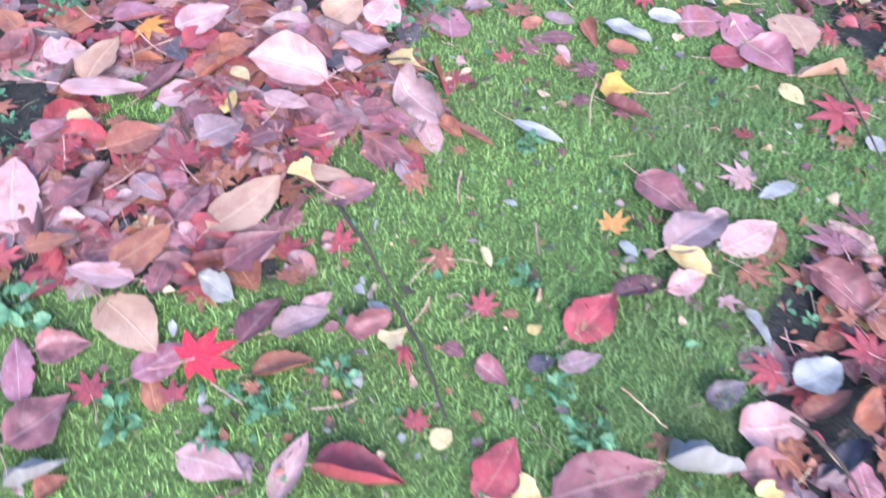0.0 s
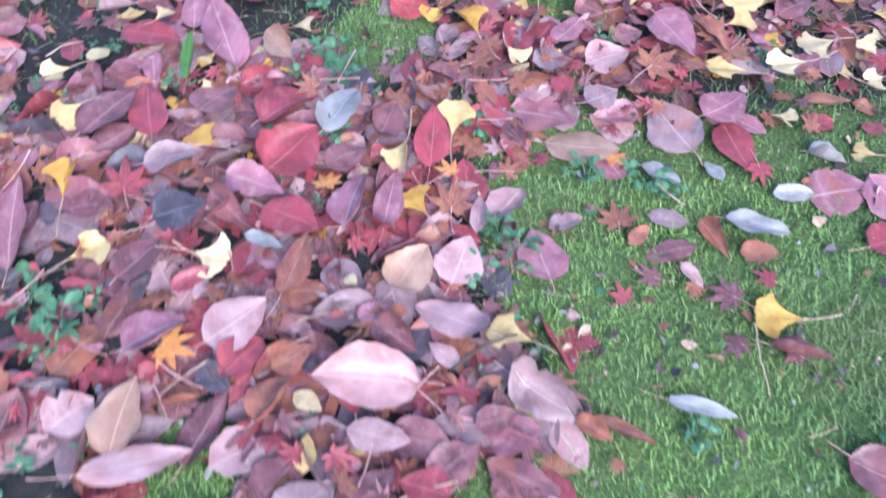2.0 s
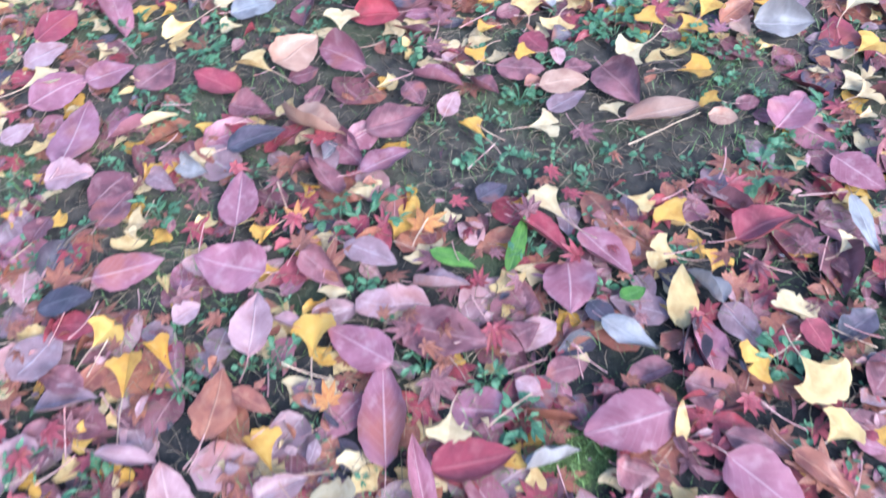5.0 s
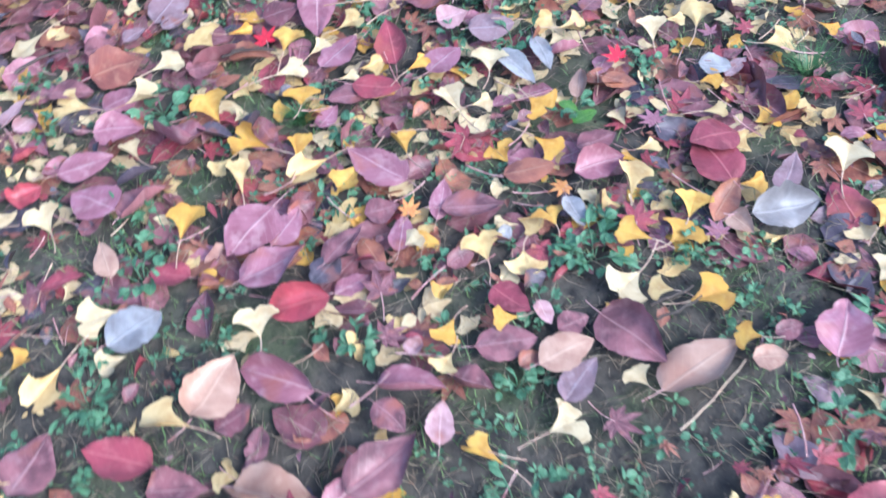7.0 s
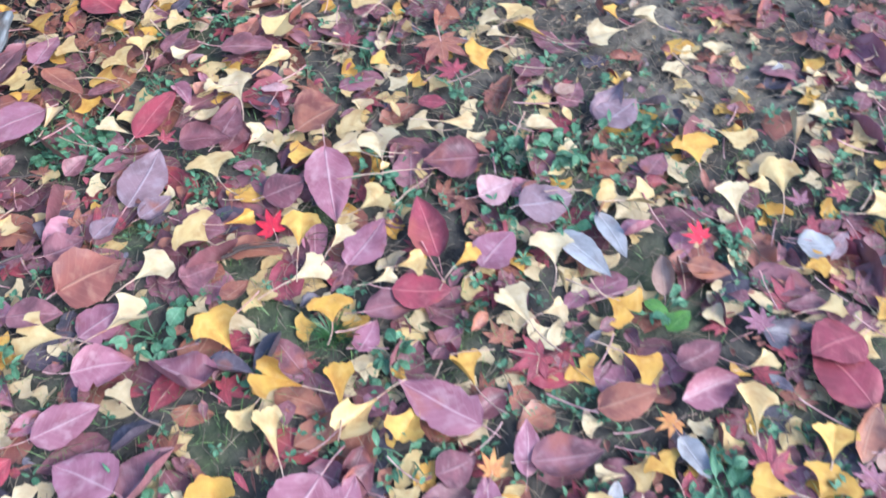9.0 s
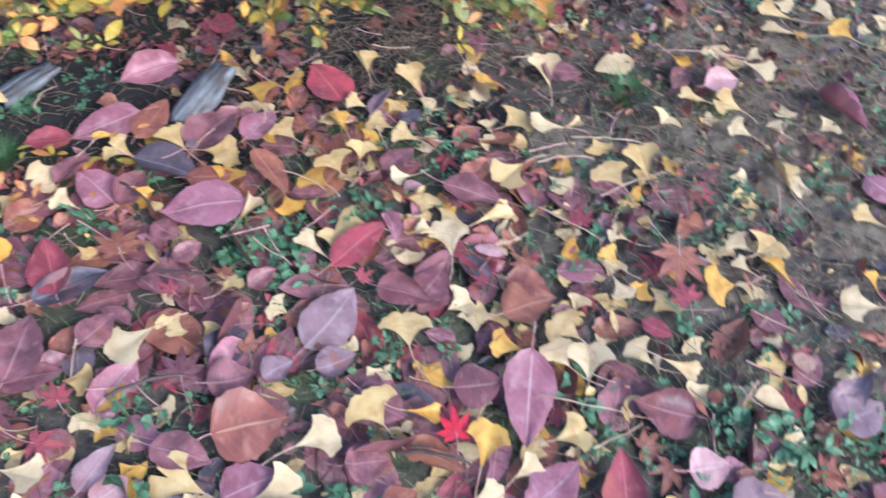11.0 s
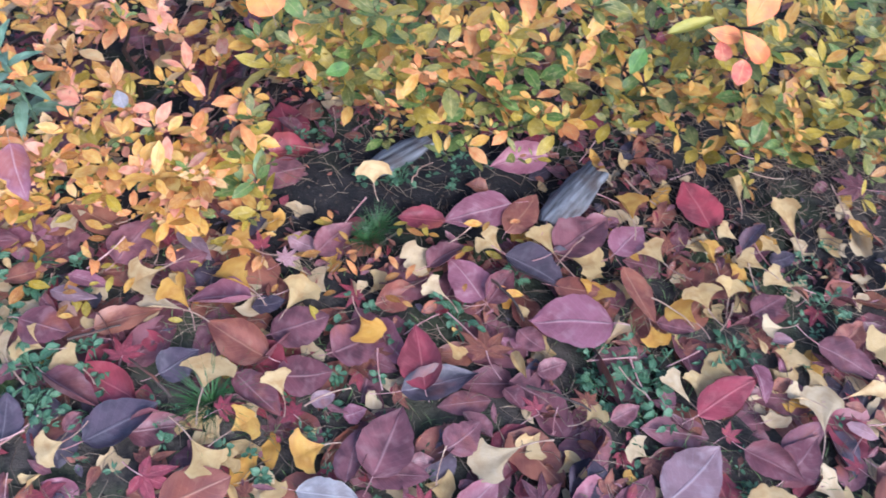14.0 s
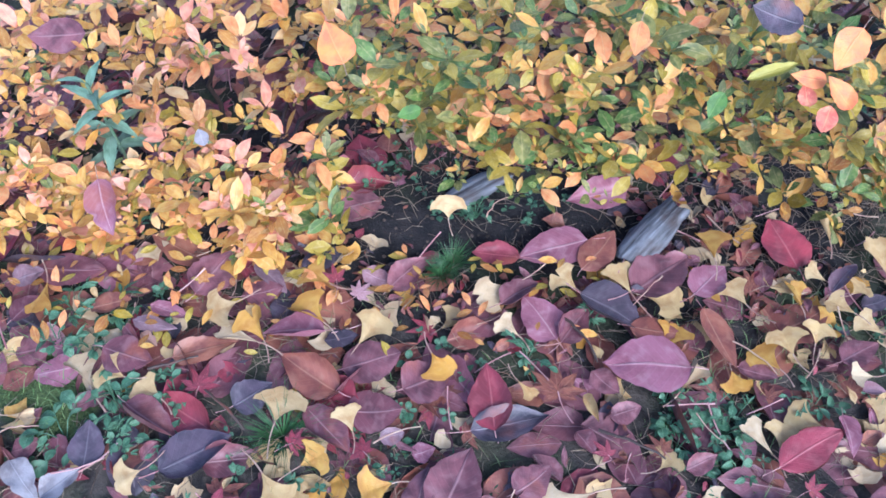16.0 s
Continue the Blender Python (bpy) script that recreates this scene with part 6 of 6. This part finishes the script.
def build_shrub():
    rng = random.Random(99)
    root = new("azalea_shrub")
    root.location = (-0.4, 4.5, 0)
    origin = Vector((-0.4, 4.5, 0))
    blades = [shrub_blade(rng) for _ in range(6)]
    singles = {(i, t): mesh_of("leaf", v, f, [m], uv) for i, (v, uv, f) in enumerate(blades) for t, m in AZALEA.items()}
    heaps = {}
    tips = []
    for _ in range(4000):
        x = rng.uniform(-1.75, 0.65)
        top = crown(x) * (1 + 0.10 * noise.noise((x * 7, 3, 2)))
        front = 4.10 + (0.05 if x > -0.62 else 0.11) * noise.noise((x * 6, 0, 0)) + 0.35 * max(x - 0.05, 0) + 0.05 / (1 + math.exp((x + 0.62) / 0.03))
        depth = rng.random() ** 2.0 * 0.9
        y = front + depth
        if x < -0.64 + 0.05 * noise.noise((y * 9, 1, 0)):
            z = min(top, 0.09 + 0.85 * depth) + rng.uniform(-0.06, 0.06)
        elif depth < 0.07:
            z = rng.uniform(0.238 + 0.03 * (-0.62 < x < -0.34) + 0.05 * noise.noise((x * 8, 5, 0)) - 0.12 * min(max((x - 0.02) / 0.12, 0), 1), top)
        else:
            z = top * (0.92 + 0.12 * noise.noise((x * 9, y * 9, 2))) - rng.random() ** 1.5 * 0.20
        if x < -1.12 + 0.2 * noise.noise((y * 5, 2, 2)) and y > 4.3:
            continue
        if ((x + 0.55) / 1.22) ** 2 + (max(y - 4.3, 0) / 0.62) ** 2 > 0.85 + 0.5 * noise.noise((x * 3, y * 3, 4)):
            continue
        if x < -0.62 and rng.random() < 0.25 + 0.4 * noise.noise((x * 9, y * 9, 6)):
            continue
        if x < -1.42 + 0.15 * noise.noise((y * 6, 8, 2)):
            continue
        tips.append((x, y, max(z, 0.05)))
    tips.sort(key=lambda p: p[1])
    singled = 0
    for x, y, z in tips:
        warm = -x - 0.55 + 0.25 * noise.noise((x * 3, y * 5, 7))
        if warm > 0.12:
            tones = ("amber", "peach", "coral", "amber", "peach", "rust", "pale", "coral", "amber", "gold", "amber")
        elif warm > -0.25:
            tones = ("amber", "gold", "gold", "olive", "green", "peach")
        elif z > 0.36:
            tones = ("gold", "amber", "gold", "green", "sage", "olive", "amber", "gold")
        else:
            # Lower front leaves are duller, with the shade there put into their tones.
            tones = ("olive", "gold", "rust", "gold", "green", "sage", "rust", "amber")
        if x > 0.16 + 0.1 * noise.noise((x * 6, y * 6, 1)):
            tones = ("rust", "olive", "rust", "olive", "sage", "rust", "green")
        tone = rng.choice(tones)
        lean, spin = rng.uniform(0, 0.6), rng.uniform(0, 360)
        count = rng.randrange(5, 9)
        seat = Matrix.Translation((x, y, z)) @ pose(0, 0, 0, 45 * lean * rng.uniform(0.2, 1), rng.uniform(-25, 25), 0)
        for k in range(count):
            mine = tone if rng.random() < 0.55 else rng.choice(tones)
            if k > 4 and rng.random() < 0.5:
                mine = rng.choice(("green", "sage", "olive"))
            size = (0.009 + 0.029 * rng.random() ** 2.3) * (0.6 if k > 4 else 1) * (1.12 if x < -0.6 else 1)
            m = seat @ pose(0, 0, 0, 0, 0, spin + 360 * k / count + rng.uniform(-18, 18)) @ pose(0, 0.003, 0, rng.uniform(5, 50), rng.uniform(-20, 20), 0) @ Matrix.Diagonal((size * rng.uniform(0.9, 1.25), size, size, 1))
            i = rng.randrange(len(blades))
            if singled < 290 and z > 0.12 and rng.random() < 0.45:
                ob = part("leaf", singles[(i, mine)], root)
                ob.matrix_basis = Matrix.Translation(-origin) @ m
                singled += 1
                continue
            v, uv, f = blades[i]
            verts, uvs, faces = heaps.setdefault(mine, ([], [], []))
            n = len(verts)
            verts += [tuple(m @ Vector(p) - origin) for p in v]
            uvs += uv
            faces += [tuple(q + n for q in face) for face in f]
    for tone, (verts, uvs, faces) in sorted(heaps.items()):
        ob = part("foliage", mesh_of("foliage", verts, faces, [AZALEA[tone]], uvs), root, tone + " coloured small pointed leaves")
        ob["kind"] = "stuff"
    for k in range(90):
        x, y, z = tips[int(k * len(tips) / 90)]
        bx, by = x + rng.uniform(-0.12, 0.12), max(y, 4.3) + rng.uniform(0.05, 0.25)
        pts = []
        for i in range(6):
            f = i / 5
            pts.append((bx + (x - bx) * f + rng.uniform(-0.01, 0.01) - origin.x, by + (y - by) * f ** 1.5 - origin.y, z * f ** 0.8 - 0.01))
        v, uv, f = tube(pts, [0.0045 * (1 - 0.7 * i / 5) for i in range(6)], 6)
        part("branch", mesh_of("branch", v, f, [TWIG], uv), root)
    return tagged(root, "low azalea shrub with yellow, orange and green autumn leaves", "shrub")


build_shrub()
SHED = [shrub_blade(shapes) for _ in range(5)]


def shed_leaf(rng):
    """Small leaves dropped by the shrub."""
    x = rng.uniform(-1.35, -0.3)
    y = 4.16 - abs(rng.gauss(0, 0.085)) + 0.04 * noise.noise((x * 5, 1, 1))
    if rng.random() < max(0, x + 0.65) * 1.8 or y < 4.0:
        return None
    v, uv, f = rng.choice(SHED)
    n = rng.uniform(0.014, 0.032)
    m = pose(x, y, height(x, y) + rng.uniform(0.014, 0.034), rng.uniform(-20, 20), rng.uniform(-20, 20), rng.uniform(0, 360)) @ Matrix.Diagonal((n, n, n, 1))
    return v, uv, f, m, AZALEA[rng.choice(("amber", "rust", "peach", "gold", "rust"))]


heap("shed_shrub_leaves", "small yellow and orange leaves dropped by the shrub", "leaf litter", 280, 71, shed_leaf)



# ---- odd things by the shrub ----
def weathered_wood():
    m, nt, bsdf = shader("weathered_wood")
    at = node(nt, "TexCoord").outputs["Object"]
    stretch = node(nt, "Mapping")
    nt.links.new(at, stretch.inputs[0])
    stretch.inputs["Scale"].default_value = (140.0, 9.0, 140.0)
    lines = grain(nt, stretch.outputs[0], 1.0, 6.0)
    tone = blend(nt, ramp(nt, lines, 0.35, 0.68), (0.045, 0.042, 0.045), (0.27, 0.275, 0.30))
    tone = blend(nt, calc(nt, "MULTIPLY", ramp(nt, grain(nt, at, 30.0), 0.5, 0.75), 0.8), tone, (0.07, 0.045, 0.035))
    nt.links.new(tone, bsdf.inputs["Base Color"])
    bsdf.inputs["Roughness"].default_value = 0.7
    bump = node(nt, "Bump")
    bump.inputs["Distance"].default_value = 0.004
    nt.links.new(lines, bump.inputs["Height"])
    nt.links.new(bump.outputs[0], bsdf.inputs["Normal"])
    return m


WOOD = weathered_wood()


def wood_piece(x, y, turn, length, width, thick, tilt, label):
    """A split piece of old wood with rounded, ragged ends."""
    rng = random.Random(int(1000 * length))
    rings = []
    for i in range(9):
        f = i / 8
        taper = 0.72 + 0.28 * math.sin(math.pi * min(f * 1.1 + 0.05, 1)) ** 0.6
        rings.append([(0.5 * width * taper * math.cos(a) * rng.uniform(0.93, 1.07), (f - 0.5) * length + 0.05 * length * math.sin(3 * a) * (f in (0, 1)), 0.5 * thick * taper * max(math.sin(a), -0.55) * rng.uniform(0.9, 1.1)) for a in [2 * math.pi * k / 14 for k in range(14)]])
    verts = [p for ring in rings for p in ring]
    faces = [(i * 14 + k, i * 14 + (k + 1) % 14, (i + 1) * 14 + (k + 1) % 14, (i + 1) * 14 + k) for i in range(8) for k in range(14)]
    faces += [tuple(range(13, -1, -1)), tuple(range(8 * 14, 9 * 14))]
    ob = new("wood_chunk", mesh_of("wood_chunk", verts, faces, [WOOD]))
    ob.matrix_world = pose(x, y, height(x, y) + 0.35 * thick + 0.012, tilt, 0, turn)
    return tagged(ob, label, "wood")


wood_piece(-0.212, 4.208, -42, 0.115, 0.054, 0.034, 8, "split grey weathered wood piece lying before the shrub")
wood_piece(-0.456, 4.290, -57, 0.095, 0.042, 0.022, 4, "pale grey splintered wood chip on dark soil")


GREY_WEED = leaf_look("grey_green_weed_leaf", (0.20, 0.31, 0.20), (0.28, 0.40, 0.27), (0.10, 0.17, 0.09), (0.30, 0.40, 0.28), 0.4, flush=(0.2, 0.34, 0.16))


def tall_weed(x, y, top):
    """A broad-leaved weed: one stem with pointed green leaves round its head."""
    root = new("broad_leaved_weed")
    root.location = (x, y, height(x, y))
    v, uv, f = tube([(0, 0.02, 0), (0.004, 0.01, top * 0.5), (0, 0, top)], [0.0028, 0.0024, 0.0018], 6)
    part("stem", mesh_of("stem", v, f, [GREY_WEED], uv), root)
    for k in range(15):
        n, f = 0.068 - 0.0022 * k, k / 14
        v, uv, faces = leaflet(random.Random(40 + k), 8, 4, 0.15)
        ob = part("leaf", mesh_of("leaf", [(p[0], p[1], p[2] - 0.30 * p[1] ** 2) for p in v], faces, [GREY_WEED], uv), root)
        ob.matrix_basis = pose(0, 0.01 * (1 - f), top * (0.45 + 0.55 * f), 8 + 42 * f * f, 0, k * 137.5) @ Matrix.Diagonal((n, n, n, 1))
    return tagged(root, "upright grey-green weed with pointed leaves beside the shrub", "weed")


tall_weed(-0.945, 4.24, 0.26)


CORAL = leaf_look("coral_leaf", (0.84, 0.30, 0.06), (0.84, 0.34, 0.09), (0.80, 0.17, 0.07), (0.84, 0.40, 0.14), flush=(0.80, 0.10, 0.06))
LEMON = leaf_look("lemon_leaf", (0.44, 0.38, 0.06), (0.40, 0.36, 0.07), (0.45, 0.36, 0.04), (0.62, 0.55, 0.12), flush=(0.40, 0.38, 0.05))


def caught(mat, x, y, z, turn, lean, length, width, label):
    """A leaf caught on the shrub's twigs, tipped towards the open side."""
    root = new("caught_leaf")
    root.empty_display_size = 0.02
    i = chance.randrange(36)
    v, uv, f = oval_blade(random.Random(i), 12, 6, 0.5)
    root.matrix_world = pose(x, y, z, lean, 0, 0) @ pose(0, 0, 0, 0, 0, turn) @ Matrix.Diagonal((width, length, 0.6 * length, 1))
    part("blade", mesh_of("blade", v, f, [mat], uv), root)
    v, uv, f = STALKS["O"][i % 6]
    part("stalk", mesh_of("stalk", v, f, [STALK], uv), root)
    return tagged(root, label, "leaf", "leaves caught on the shrub")


caught(CORAL, -0.146, 4.085, 0.485, 150, 38, 0.045, 0.033, "orange pink oval leaf caught on the shrub")
caught(CORAL, -0.155, 4.051, 0.465, 35, 34, 0.036, 0.024, "orange pink oval leaf caught on the shrub")
caught(AZALEA["red"], -0.166, 4.031, 0.452, 160, 30, 0.026, 0.020, "scarlet leaf caught among the shrub's twigs")
caught(AZALEA["red"], -0.177, 4.060, 0.452, 10, 30, 0.022, 0.018, "scarlet leaf caught among the shrub's twigs")
caught(CORAL, -0.177, 4.072, 0.462, 80, 30, 0.034, 0.018, "orange pink oval leaf caught on the shrub")
caught(LEAF["d"], -0.197, 4.140, 0.475, 70, 30, 0.050, 0.036, "dark purple oval leaf caught on the shrub")
caught(LEMON, -0.223, 4.049, 0.490, 290, 30, 0.048, 0.015, "narrow lemon yellow leaf caught on the shrub")
caught(LEAF["o"], -0.339, 4.074, 0.500, 170, 32, 0.032, 0.020, "orange oval leaf caught on the shrub")
caught(CORAL, -0.605, 4.068, 0.490, 25, 34, 0.042, 0.034, "orange pink oval leaf caught on the shrub")
caught(LEAF["m"], -1.006, 4.326, 0.250, 95, 25, 0.075, 0.048, "mauve purple leaf caught on the shrub's far side")
caught(LEAF["p"], -0.918, 4.119, 0.165, 200, 25, 0.075, 0.045, "mauve purple leaf caught low on the shrub")
caught(LEAF["g"], -0.796, 4.175, 0.235, 20, 35, 0.022, 0.018, "small whitish leaf caught on the shrub")
caught(LEAF["e"], -0.543, 4.104, 0.365, 110, 30, 0.026, 0.016, "fresh green leaf on the shrub's edge")
caught(LEAF["e"], -0.245, 4.084, 0.410, 150, 30, 0.030, 0.018, "fresh green leaf on the shrub's edge")

standing = ginkgo("w", -0.500, 4.212, 4, 0.052)
standing.matrix_world = pose(-0.500, 4.226, 0.050, 42, 0, 4) @ Matrix.Diagonal((0.034, 0.036, 0.03, 1))
v, uv, f = fan_blade(random.Random(3), whole=True)
standing.children[0].data = mesh_of("blade", v, f, [LEAF["y"]], uv)
standing["label"] = "cream ginkgo leaf standing on its stalk in the soil"
